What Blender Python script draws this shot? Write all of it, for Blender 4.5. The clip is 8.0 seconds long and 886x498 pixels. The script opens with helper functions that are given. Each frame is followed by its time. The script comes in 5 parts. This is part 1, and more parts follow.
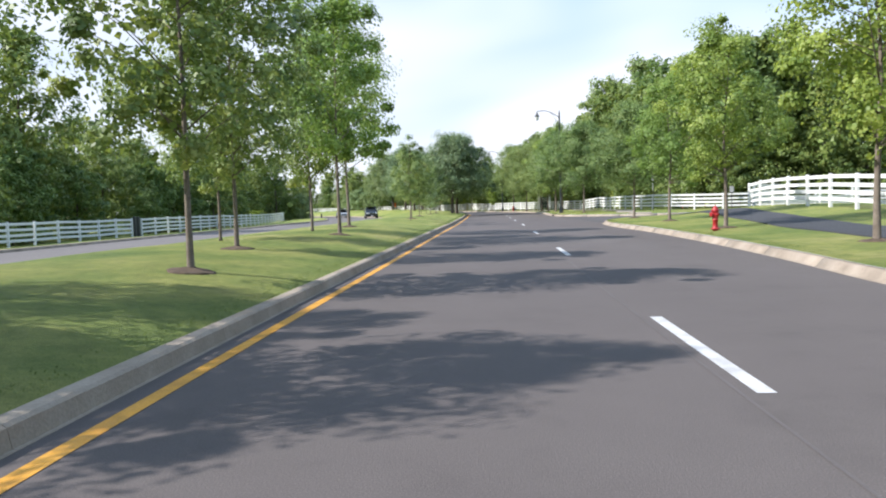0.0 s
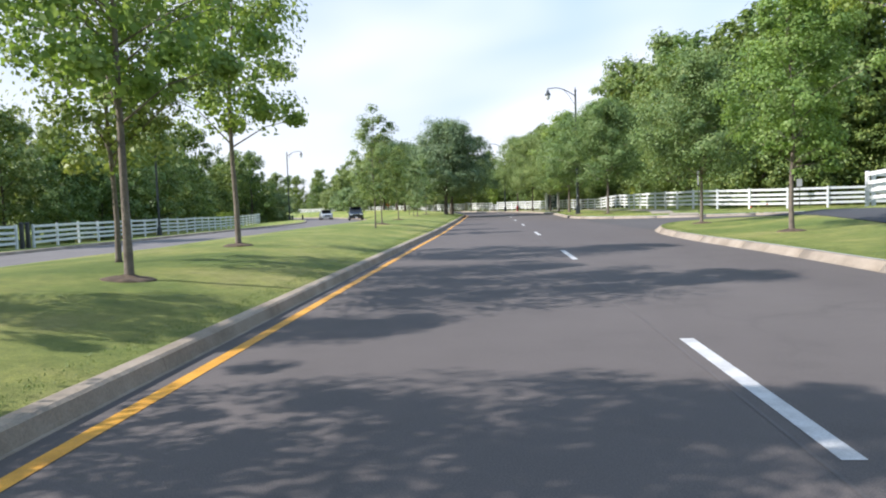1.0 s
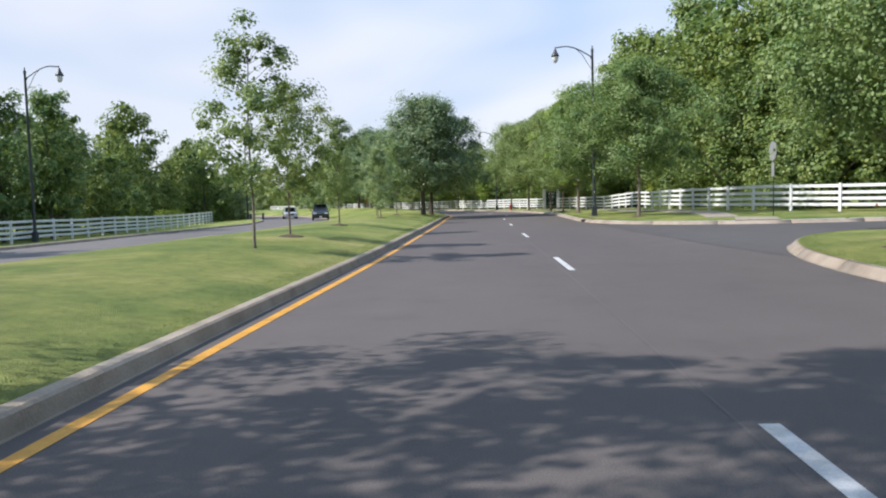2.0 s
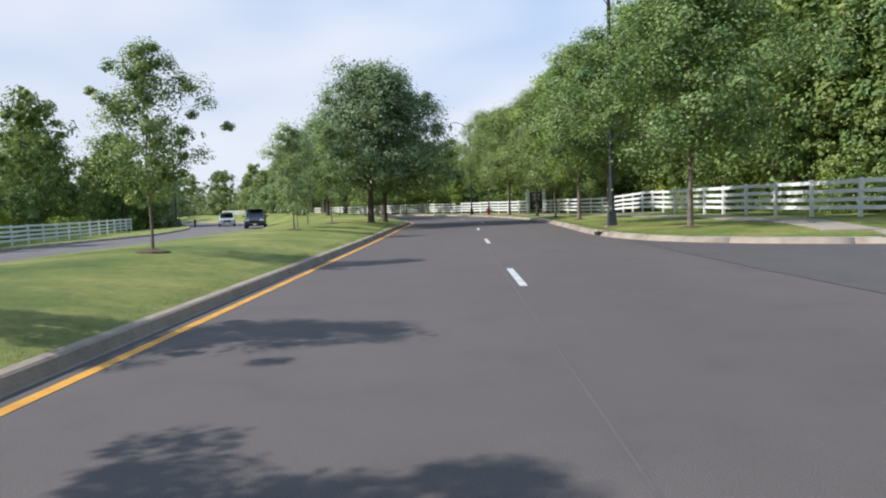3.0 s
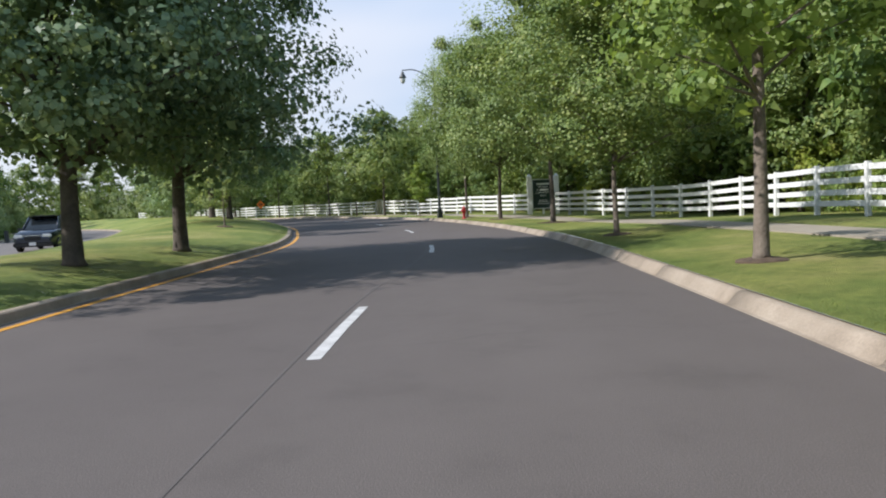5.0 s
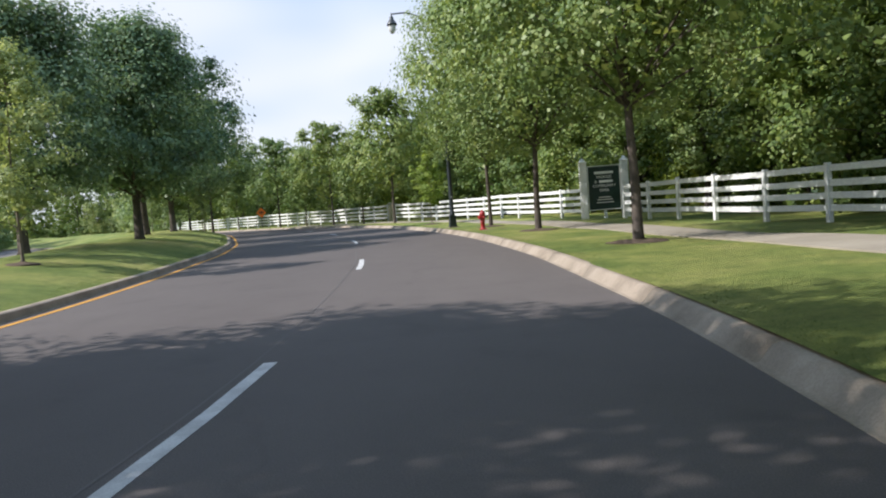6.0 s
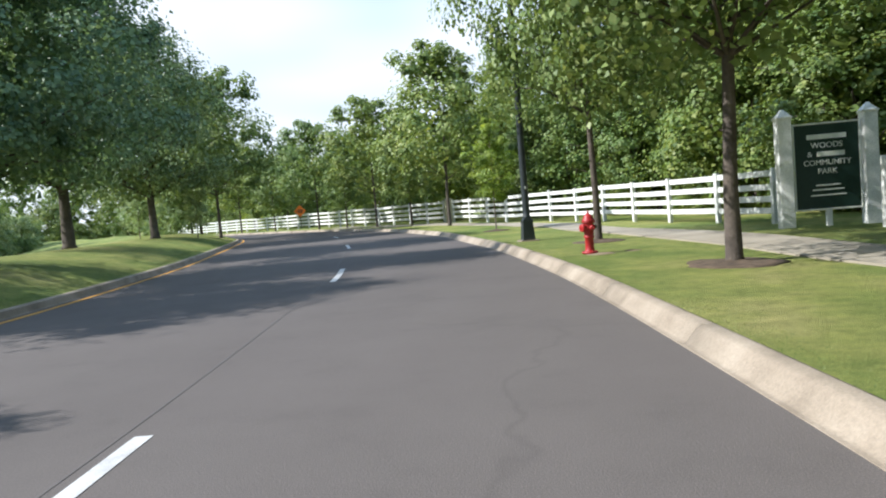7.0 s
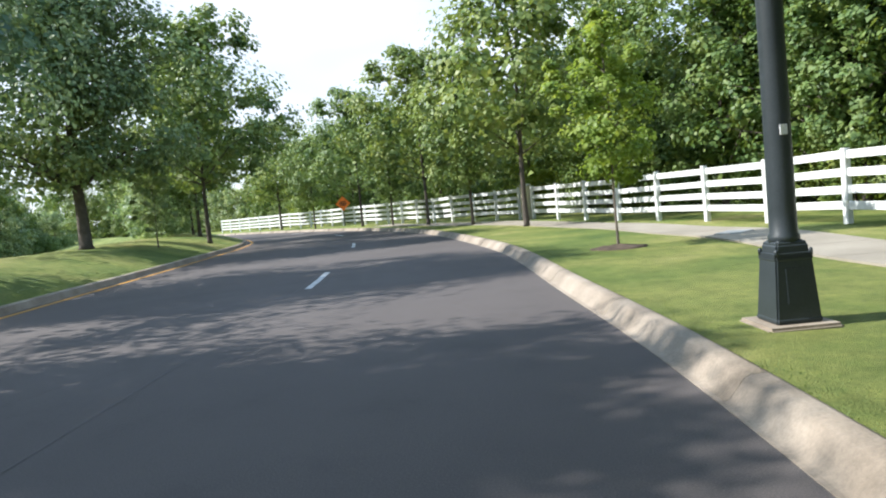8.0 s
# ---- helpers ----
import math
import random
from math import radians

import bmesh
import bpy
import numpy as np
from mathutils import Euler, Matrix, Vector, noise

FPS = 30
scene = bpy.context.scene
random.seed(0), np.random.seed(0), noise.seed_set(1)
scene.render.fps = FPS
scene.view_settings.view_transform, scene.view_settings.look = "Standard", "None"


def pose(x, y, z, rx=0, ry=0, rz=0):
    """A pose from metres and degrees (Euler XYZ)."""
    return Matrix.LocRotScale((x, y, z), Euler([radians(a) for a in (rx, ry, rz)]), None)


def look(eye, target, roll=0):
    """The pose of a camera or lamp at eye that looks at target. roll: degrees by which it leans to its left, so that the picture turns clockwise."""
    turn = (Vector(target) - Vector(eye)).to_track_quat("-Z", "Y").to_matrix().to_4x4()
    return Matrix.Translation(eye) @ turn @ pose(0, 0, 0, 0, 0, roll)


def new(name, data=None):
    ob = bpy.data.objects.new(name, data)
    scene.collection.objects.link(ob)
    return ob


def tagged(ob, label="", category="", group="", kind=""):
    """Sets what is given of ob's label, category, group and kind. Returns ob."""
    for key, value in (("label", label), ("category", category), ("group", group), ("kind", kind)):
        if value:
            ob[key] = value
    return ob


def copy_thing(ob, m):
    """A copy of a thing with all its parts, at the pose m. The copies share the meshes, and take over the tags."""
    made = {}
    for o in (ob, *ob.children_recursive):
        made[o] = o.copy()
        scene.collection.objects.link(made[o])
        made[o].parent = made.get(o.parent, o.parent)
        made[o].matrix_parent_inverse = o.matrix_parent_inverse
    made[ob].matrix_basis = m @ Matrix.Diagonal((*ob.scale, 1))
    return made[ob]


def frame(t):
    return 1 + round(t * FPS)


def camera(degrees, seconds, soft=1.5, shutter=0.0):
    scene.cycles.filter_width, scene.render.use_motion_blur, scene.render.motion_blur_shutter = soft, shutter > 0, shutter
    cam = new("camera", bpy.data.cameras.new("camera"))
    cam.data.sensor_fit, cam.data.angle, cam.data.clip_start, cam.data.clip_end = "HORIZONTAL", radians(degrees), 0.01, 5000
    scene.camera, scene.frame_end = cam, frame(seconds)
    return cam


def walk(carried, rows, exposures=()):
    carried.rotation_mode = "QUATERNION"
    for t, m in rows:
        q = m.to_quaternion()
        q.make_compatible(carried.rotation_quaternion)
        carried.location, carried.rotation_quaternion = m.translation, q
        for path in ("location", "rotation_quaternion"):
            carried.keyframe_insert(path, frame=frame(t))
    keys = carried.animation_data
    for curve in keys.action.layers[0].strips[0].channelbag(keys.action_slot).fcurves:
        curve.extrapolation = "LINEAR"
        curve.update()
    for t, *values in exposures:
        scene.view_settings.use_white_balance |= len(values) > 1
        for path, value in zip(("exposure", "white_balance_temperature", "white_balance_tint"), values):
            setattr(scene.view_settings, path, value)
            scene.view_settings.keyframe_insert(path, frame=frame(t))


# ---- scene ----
cam = camera(64.0, 8.0, soft=2.0)
PATH = [
    (0, (4.358, -0.185, 1.225), (4.236, 1.807, 1.105), -1.6),
    (0.5, (4.437, 6.369, 1.289), (4.312, 8.361, 1.169), -1.8),
    (1, (4.575, 13.08, 1.269), (4.447, 15.072, 1.147), -1.9),
    (1.5, (4.585, 20.254, 1.273), (4.472, 22.247, 1.147), -1.7),
    (2, (4.863, 27.633, 1.324), (4.761, 29.626, 1.193), -1.6),
    (3.5, (5.965, 49.391, 1.286), (5.956, 51.388, 1.165), -1.7),
    (4, (6.39, 56.83, 1.325), (6.396, 58.826, 1.196), -1.4),
    (4.5, (7.0, 64.0, 1.336), (7.007, 65.996, 1.207), -1.8),
    (4.7, (7.272, 66.86, 1.35), (7.274, 68.856, 1.217), -2.1),
    (5.8, (9.403, 83.667, 1.275), (9.273, 85.658, 1.138), -4.2),
    (6, (9.409, 86.604, 1.282), (9.25, 88.594, 1.155), -4.4),
    (6.5, (9.207, 93.77, 1.252), (8.948, 95.75, 1.132), -4.5),
    (7, (8.604, 100.786, 1.3), (8.23, 102.747, 1.176), -4.8),
    (7.5, (7.731, 107.639, 1.316), (7.236, 109.572, 1.182), -5.1),
    (8, (6.446, 114.448, 1.291), (5.844, 116.35, 1.157), -5.5),
]
walk(cam, [(t, look(eye, target, roll)) for t, eye, target, roll in PATH], exposures=[(0.0, 0.6, 6050, 14), (1.0, 0.55, 6050, 14), (2.0, 0.3, 6050, 14), (4.0, 0.2, 6000, 13), (6.0, 0.4, 6100, 14), (7.0, 0.68, 5950, 10), (8.0, 0.82, 5950, 10)])

# The road bends gently to the left; the car changes lanes from the left to the right one.
# ---- daylight ----
SUN_TO = Vector((1.0, 0.28, -0.90)).normalized()      # the way the sunlight travels
sun_el = math.asin(-SUN_TO.z)
sun_az = math.atan2(-SUN_TO.x, -SUN_TO.y)               # from +y, clockwise
sun = new("sun", bpy.data.lights.new("sun", "SUN"))
sun.data.energy, sun.data.angle, sun.data.color = 5.0, radians(0.6), (1.0, 0.94, 0.84)
sun.rotation_euler = SUN_TO.to_track_quat("-Z", "Y").to_euler()
world = bpy.data.worlds.new("sky")
scene.world = world
world.use_nodes = True
wn, wl = world.node_tree.nodes, world.node_tree.links
wn.clear()
w_out, w_bg, w_sky = wn.new("ShaderNodeOutputWorld"), wn.new("ShaderNodeBackground"), wn.new("ShaderNodeTexSky")
w_sky.sky_type, w_sky.sun_disc = "NISHITA", False
w_sky.sun_elevation, w_sky.sun_rotation = sun_el, sun_az
w_sky.air_density, w_sky.dust_density, w_sky.ozone_density = 1.0, 0.7, 1.2
w_co, w_map, w_no = wn.new("ShaderNodeTexCoord"), wn.new("ShaderNodeMapping"), wn.new("ShaderNodeTexNoise")
w_map.inputs["Scale"].default_value = (0.9, 1.0, 2.6)
w_map.inputs["Rotation"].default_value = (0.15, 0.1, 0.5)
w_no.inputs["Scale"].default_value, w_no.inputs["Detail"].default_value = 1.5, 3.0
w_no.inputs["Roughness"].default_value, w_no.inputs["Distortion"].default_value = 0.5, 0.2
w_ramp, w_mix = wn.new("ShaderNodeValToRGB"), wn.new("ShaderNodeMix")
w_ramp.color_ramp.elements[0].position, w_ramp.color_ramp.elements[1].position = 0.36, 0.62
w_ramp.color_ramp.elements[0].color = (0.68, 0.68, 0.68, 1)
w_mix.data_type = "RGBA"
# thin cloud, whiter towards the sun and towards the horizon
w_way, w_near, w_add = wn.new("ShaderNodeSeparateXYZ"), wn.new("ShaderNodeMath"), wn.new("ShaderNodeMath")
w_low = wn.new("ShaderNodeMath")
w_near.operation = w_low.operation = "MULTIPLY_ADD"
w_near.inputs[1].default_value = -0.30
w_low.inputs[1].default_value, w_low.inputs[2].default_value = -0.75, 0.20
w_add.operation = "ADD"
w_veil = wn.new("ShaderNodeValToRGB")
w_veil.color_ramp.elements[0].position, w_veil.color_ramp.elements[1].position = 0.40, 0.66
w_veil.color_ramp.elements[0].color, w_veil.color_ramp.elements[1].color = (0.55, 0.75, 1.0, 1), (0.945, 0.97, 1.0, 1)
w_gain = wn.new("ShaderNodeVectorMath")
w_gain.operation = "SCALE"
w_gain.inputs["Scale"].default_value = 7.9
wl.new(w_co.outputs["Generated"], w_way.inputs[0])
wl.new(w_way.outputs["X"], w_near.inputs[0])
wl.new(w_no.outputs["Fac"], w_near.inputs[2])
wl.new(w_way.outputs["Z"], w_low.inputs[0])
wl.new(w_near.outputs[0], w_add.inputs[0])
wl.new(w_low.outputs[0], w_add.inputs[1])
wl.new(w_add.outputs[0], w_veil.inputs["Fac"])
wl.new(w_veil.outputs["Color"], w_gain.inputs[0])
wl.new(w_gain.outputs["Vector"], w_mix.inputs["B"])
wl.new(w_co.outputs["Generated"], w_map.inputs["Vector"])
wl.new(w_map.outputs["Vector"], w_no.inputs["Vector"])
wl.new(w_no.outputs["Fac"], w_ramp.inputs["Fac"])
wl.new(w_ramp.outputs["Color"], w_mix.inputs["Factor"])
wl.new(w_sky.outputs["Color"], w_mix.inputs["A"])
wl.new(w_mix.outputs["Result"], w_bg.inputs["Color"])
w_bg.inputs["Strength"].default_value = 0.1
wl.new(w_bg.outputs["Background"], w_out.inputs["Surface"])


# ---- materials ----
def nodes(name):
    m = bpy.data.materials.new(name)
    m.use_nodes = True
    nt = m.node_tree
    return m, nt, nt.nodes["Principled BSDF"]


def add_noise(nt, scale, detail=4.0, rough=0.6, coords="Object", stretch=None):
    co = nt.nodes.new("ShaderNodeTexCoord")
    no = nt.nodes.new("ShaderNodeTexNoise")
    no.inputs["Scale"].default_value, no.inputs["Detail"].default_value, no.inputs["Roughness"].default_value = scale, detail, rough
    if stretch:
        mp = nt.nodes.new("ShaderNodeMapping")
        mp.inputs["Scale"].default_value = stretch
        nt.links.new(co.outputs[coords], mp.inputs["Vector"])
        nt.links.new(mp.outputs["Vector"], no.inputs["Vector"])
    else:
        nt.links.new(co.outputs[coords], no.inputs["Vector"])
    return no


def add_ramp(nt, source, stops):
    r = nt.nodes.new("ShaderNodeValToRGB")
    while len(r.color_ramp.elements) < len(stops):
        r.color_ramp.elements.new(0.5)
    for e, (p, c) in zip(r.color_ramp.elements, stops):
        e.position, e.color = p, (*c, 1)
    nt.links.new(source, r.inputs["Fac"])
    return r


def add_mix(nt, fac, a, b, mode="MIX"):
    m = nt.nodes.new("ShaderNodeMix")
    m.data_type, m.blend_type = "RGBA", mode
    for key, v in (("Factor", fac), ("A", a), ("B", b)):
        if isinstance(v, (int, float)):
            m.inputs[key].default_value = v
        elif isinstance(v, tuple):
            m.inputs[key].default_value = (*v, 1)
        else:
            nt.links.new(v, m.inputs[key])
    return m.outputs["Result"]


def add_bump(nt, bsdf, height, strength, distance=0.02):
    b = nt.nodes.new("ShaderNodeBump")
    b.inputs["Strength"].default_value, b.inputs["Distance"].default_value = strength, distance
    nt.links.new(height, b.inputs["Height"])
    nt.links.new(b.outputs["Normal"], bsdf.inputs["Normal"])


def plain(name, stops, scale, rough=0.7, metal=0.0, bump=0.2, fine=0.0, coat=0.0, spec=0.5):
    """A surface whose colour wanders between the stops, with a finer grain on top."""
    m, nt, b = nodes(name)
    big = add_noise(nt, scale)
    colour = add_ramp(nt, big.outputs["Fac"], stops).outputs["Color"]
    grain = add_noise(nt, fine or scale * 9, 3.0)
    tone = add_ramp(nt, grain.outputs["Fac"], [(0.25, (0.82,) * 3), (0.75, (1.14,) * 3)]).outputs["Color"]
    nt.links.new(add_mix(nt, 1.0, colour, tone, "MULTIPLY"), b.inputs["Base Color"])
    b.inputs["Roughness"].default_value, b.inputs["Metallic"].default_value = rough, metal
    b.inputs["Coat Weight"].default_value = coat
    b.inputs["Specular IOR Level"].default_value = spec
    if bump:
        add_bump(nt, b, grain.outputs["Fac"], bump)
    return m


def asphalt(name, dark, light):
    m, nt, b = nodes(name)
    broad = add_noise(nt, 0.09, 4.0, stretch=(1.6, 0.35, 1))
    colour = add_ramp(nt, broad.outputs["Fac"], [(0.3, dark), (0.7, light)]).outputs["Color"]
    stone = add_noise(nt, 95, 2.0, 0.7)
    tone = add_ramp(nt, stone.outputs["Fac"], [(0.3, (0.70,) * 3), (0.55, (1.0,) * 3), (0.72, (1.5, 1.46, 1.42))]).outputs["Color"]
    colour = add_mix(nt, 0.75, colour, tone, "MULTIPLY")
    patch = add_noise(nt, 0.9, 5.0, 0.7)
    spots = add_ramp(nt, patch.outputs["Fac"], [(0.28, (0.82,) * 3), (0.45, (1,) * 3), (0.72, (1.1,) * 3)]).outputs["Color"]
    colour = add_mix(nt, 0.8, colour, spots, "MULTIPLY")
    warp = add_noise(nt, 0.6, 3.0, 0.6)
    co, vo, shift = nt.nodes.new("ShaderNodeTexCoord"), nt.nodes.new("ShaderNodeTexVoronoi"), nt.nodes.new("ShaderNodeVectorMath")
    shift.operation = "MULTIPLY_ADD"
    shift.inputs[1].default_value = (1.6, 1.6, 0)
    nt.links.new(warp.outputs["Color"], shift.inputs[0])
    nt.links.new(co.outputs["Object"], shift.inputs[2])
    vo.feature, vo.inputs["Scale"].default_value = "DISTANCE_TO_EDGE", 0.11
    nt.links.new(shift.outputs[0], vo.inputs["Vector"])
    crack = add_ramp(nt, vo.outputs["Distance"], [(0.0, (0.86,) * 3), (0.0016, (0.93,) * 3), (0.003, (1,) * 3)]).outputs["Color"]
    where = add_ramp(nt, broad.outputs["Fac"], [(0.46, (0,) * 3), (0.56, (0.9,) * 3)]).outputs["Color"]
    colour = add_mix(nt, where, colour, add_mix(nt, 1.0, colour, crack, "MULTIPLY"))
    nt.links.new(colour, b.inputs["Base Color"])
    b.inputs["Roughness"].default_value = 0.86
    b.inputs["Specular IOR Level"].default_value = 0.35
    add_bump(nt, b, stone.outputs["Fac"], 0.5, 0.008)
    return m


def lawn_material():
    m, nt, b = nodes("lawn")
    broad = add_noise(nt, 0.33, 7.0, 0.62)
    colour = add_ramp(nt, broad.outputs["Fac"], [(0.30, (0.115, 0.175, 0.045)), (0.45, (0.20, 0.25, 0.066)), (0.57, (0.285, 0.305, 0.092)), (0.70, (0.40, 0.365, 0.155))]).outputs["Color"]
    tuft = add_noise(nt, 3.2, 9.0, 0.82)
    tone = add_ramp(nt, tuft.outputs["Fac"], [(0.30, (0.50, 0.56, 0.46)), (0.5, (1, 1, 1)), (0.70, (1.42, 1.32, 1.25))]).outputs["Color"]
    colour = add_mix(nt, 0.85, colour, tone, "MULTIPLY")
    blade = add_noise(nt, 70.0, 3.0, 0.7, stretch=(1, 1, 0.3))
    tone2 = add_ramp(nt, blade.outputs["Fac"], [(0.3, (0.62, 0.68, 0.55)), (0.7, (1.35, 1.28, 1.2))]).outputs["Color"]
    nt.links.new(add_mix(nt, 0.8, colour, tone2, "MULTIPLY"), b.inputs["Base Color"])
    b.inputs["Roughness"].default_value = 0.8
    b.inputs["Specular IOR Level"].default_value = 0.25
    both = nt.nodes.new("ShaderNodeMath")
    both.operation = "ADD"
    nt.links.new(tuft.outputs["Fac"], both.inputs[0])
    nt.links.new(blade.outputs["Fac"], both.inputs[1])
    add_bump(nt, b, both.outputs[0], 0.9, 0.06)
    return m


def leaf_material(name, dark, mid, light, glow=0.4):
    """Thin leaves that let some light through; every leaf and every tree differs a little."""
    m, nt, b = nodes(name)
    geo, info = nt.nodes.new("ShaderNodeNewGeometry"), nt.nodes.new("ShaderNodeObjectInfo")
    spray = add_noise(nt, 1.3, 2.0, 0.6)
    blend = nt.nodes.new("ShaderNodeMix")
    blend.inputs[0].default_value = 0.68
    nt.links.new(geo.outputs["Random Per Island"], blend.inputs[2])
    nt.links.new(add_ramp(nt, spray.outputs["Fac"], [(0.3, (0,) * 3), (0.7, (1,) * 3)]).outputs["Color"], blend.inputs[3])
    colour = add_ramp(nt, blend.outputs[0], [(0.12, dark), (0.5, mid), (0.95, light)]).outputs["Color"]
    tree = add_ramp(nt, info.outputs["Random"], [(0.0, (0.84, 0.93, 0.95)), (0.5, (1, 1, 1)), (1.0, (1.12, 1.06, 0.9))]).outputs["Color"]
    colour = add_mix(nt, 1.0, colour, tree, "MULTIPLY")
    nt.links.new(colour, b.inputs["Base Color"])
    b.inputs["Roughness"].default_value = 0.5
    b.inputs["Specular IOR Level"].default_value = 0.35
    tr, mx = nt.nodes.new("ShaderNodeBsdfTranslucent"), nt.nodes.new("ShaderNodeMixShader")
    warm = add_mix(nt, 1.0, colour, (1.25, 1.18, 0.7), "MULTIPLY")
    nt.links.new(warm, tr.inputs["Color"])
    mx.inputs["Fac"].default_value = glow
    nt.links.new(b.outputs["BSDF"], mx.inputs[1])
    nt.links.new(tr.outputs["BSDF"], mx.inputs[2])
    nt.links.new(mx.outputs["Shader"], nt.nodes["Material Output"].inputs["Surface"])
    return m


ASPHALT = asphalt("asphalt", (0.096, 0.082, 0.077), (0.122, 0.106, 0.099))
ASPHALT_SIDE = asphalt("asphalt_side", (0.078, 0.072, 0.070), (0.100, 0.092, 0.089))
ASPHALT_PALE = asphalt("asphalt_pale", (0.135, 0.123, 0.117), (0.170, 0.156, 0.148))
TRAIL = asphalt("asphalt_trail", (0.045, 0.046, 0.051), (0.06, 0.061, 0.066))
LAWN = lawn_material()
CONCRETE = plain("concrete", [(0.3, (0.20, 0.16, 0.118)), (0.5, (0.30, 0.245, 0.187)), (0.72, (0.38, 0.318, 0.25))], 1.3, 0.85, bump=0.35, fine=45)
WALK = plain("walk_concrete", [(0.3, (0.26, 0.225, 0.175)), (0.7, (0.36, 0.315, 0.25))], 0.8, 0.85, bump=0.25, fine=60)
YELLOW = plain("yellow_paint", [(0.35, (0.50, 0.235, 0.02)), (0.6, (0.66, 0.32, 0.03))], 3.0, 0.6, bump=0.3, fine=80)
WHITE_LINE = plain("white_line_paint", [(0.35, (0.42, 0.41, 0.40)), (0.6, (0.58, 0.57, 0.56))], 4.0, 0.6, bump=0.3, fine=80)
FENCE = plain("fence_paint", [(0.3, (0.70, 0.71, 0.70)), (0.65, (0.84, 0.84, 0.82))], 1.7, 0.55, bump=0.15, fine=30)
CREAM_POST = plain("cream_post_timber", [(0.3, (0.50, 0.46, 0.33)), (0.7, (0.66, 0.62, 0.46))], 3, 0.75, bump=0.3, fine=40)
DARK_POST = plain("dark_post_paint", [(0.3, (0.05, 0.05, 0.05)), (0.7, (0.09, 0.09, 0.085))], 5, 0.6)
LAMP_GREEN = plain("lamp_green", [(0.3, (0.026, 0.034, 0.037)), (0.7, (0.040, 0.049, 0.054))], 3.0, 0.42, bump=0.06, fine=60)
LENS = plain("lamp_lens", [(0.3, (0.55, 0.55, 0.5)), (0.7, (0.7, 0.7, 0.66))], 6, 0.25, bump=0.05)
HYDRANT = plain("hydrant_red", [(0.3, (0.30, 0.014, 0.018)), (0.7, (0.43, 0.024, 0.026))], 6.0, 0.42, bump=0.15, fine=70)
SOIL = plain("dry_soil", [(0.3, (0.17, 0.125, 0.08)), (0.7, (0.29, 0.22, 0.145))], 3.0, 0.95, bump=0.8, fine=50)
MULCH = plain("mulch", [(0.3, (0.06, 0.042, 0.03)), (0.7, (0.15, 0.105, 0.07))], 6.0, 0.95, bump=1.0, fine=60)
BARK = plain("bark", [(0.3, (0.12, 0.095, 0.075)), (0.7, (0.24, 0.20, 0.16))], 4.0, 0.9, bump=0.8, fine=28)
BARK_DARK = plain("bark_dark", [(0.3, (0.06, 0.048, 0.04)), (0.7, (0.13, 0.105, 0.085))], 4.0, 0.9, bump=0.8, fine=28)
SIGN_GREEN = plain("sign_green", [(0.3, (0.010, 0.028, 0.022)), (0.7, (0.016, 0.04, 0.032))], 2.0, 0.4, bump=0.03)
SIGN_LETTER = plain("sign_letters", [(0.3, (0.72, 0.72, 0.66)), (0.7, (0.82, 0.82, 0.76))], 5.0, 0.5, bump=0.0)
ORANGE = plain("sign_orange", [(0.3, (0.75, 0.16, 0.02)), (0.7, (0.85, 0.21, 0.03))], 4.0, 0.45, bump=0.02)
BLACK = plain("black_rubber", [(0.3, (0.012, 0.012, 0.012)), (0.7, (0.024, 0.024, 0.024))], 12, 0.7, bump=0.1)
GREY_METAL = plain("sign_back_metal", [(0.3, (0.34, 0.35, 0.36)), (0.7, (0.46, 0.47, 0.48))], 5, 0.45, 0.6, bump=0.03)
CAR_NAVY = plain("car_paint_navy", [(0.3, (0.012, 0.018, 0.03)), (0.7, (0.018, 0.026, 0.042))], 1.5, 0.25, 0.3, bump=0.0, coat=1.0)
CAR_SILVER = plain("car_paint_silver", [(0.3, (0.50, 0.51, 0.52)), (0.7, (0.58, 0.59, 0.60))], 1.5, 0.3, 0.5, bump=0.0, coat=1.0)
CAR_GLASS = plain("car_glass", [(0.3, (0.012, 0.015, 0.017)), (0.7, (0.02, 0.024, 0.027))], 2.0, 0.06, 0.0, bump=0.0)
CHROME = plain("chrome", [(0.3, (0.62, 0.62, 0.62)), (0.7, (0.72, 0.72, 0.72))], 5.0, 0.15, 1.0, bump=0.0)
LAMP_GLASS = plain("headlight_glass", [(0.3, (0.7, 0.72, 0.74)), (0.7, (0.85, 0.86, 0.88))], 9.0, 0.1, 0.2, bump=0.0)
PLATE = plain("plate_white", [(0.3, (0.7, 0.7, 0.7)), (0.7, (0.8, 0.8, 0.8))], 9.0, 0.5, bump=0.0)
STICKER = PLATE
BLACK_SEAM = plain("tar_seam", [(0.35, (0.088, 0.076, 0.071)), (0.6, (0.108, 0.094, 0.088))], 0.35, 0.75, bump=0.2, fine=60)

LEAF_BRIGHT = leaf_material("leaf_bright", (0.120, 0.197, 0.051), (0.249, 0.341, 0.085), (0.427, 0.507, 0.167), 0.44)
LEAF_MAPLE = leaf_material("leaf_maple", (0.090, 0.152, 0.057), (0.188, 0.265, 0.083), (0.36, 0.41, 0.16), 0.30)
LEAF_DARK = leaf_material("leaf_dark", (0.088, 0.152, 0.088), (0.176, 0.252, 0.130), (0.345, 0.415, 0.215), 0.30)
LEAF_PALE = leaf_material("leaf_pale", (0.138, 0.207, 0.095), (0.265, 0.339, 0.158), (0.483, 0.540, 0.316), 0.4)
LEAF_WOOD = leaf_material("leaf_wood", (0.070, 0.125, 0.038), (0.155, 0.225, 0.058), (0.30, 0.34, 0.098), 0.30)
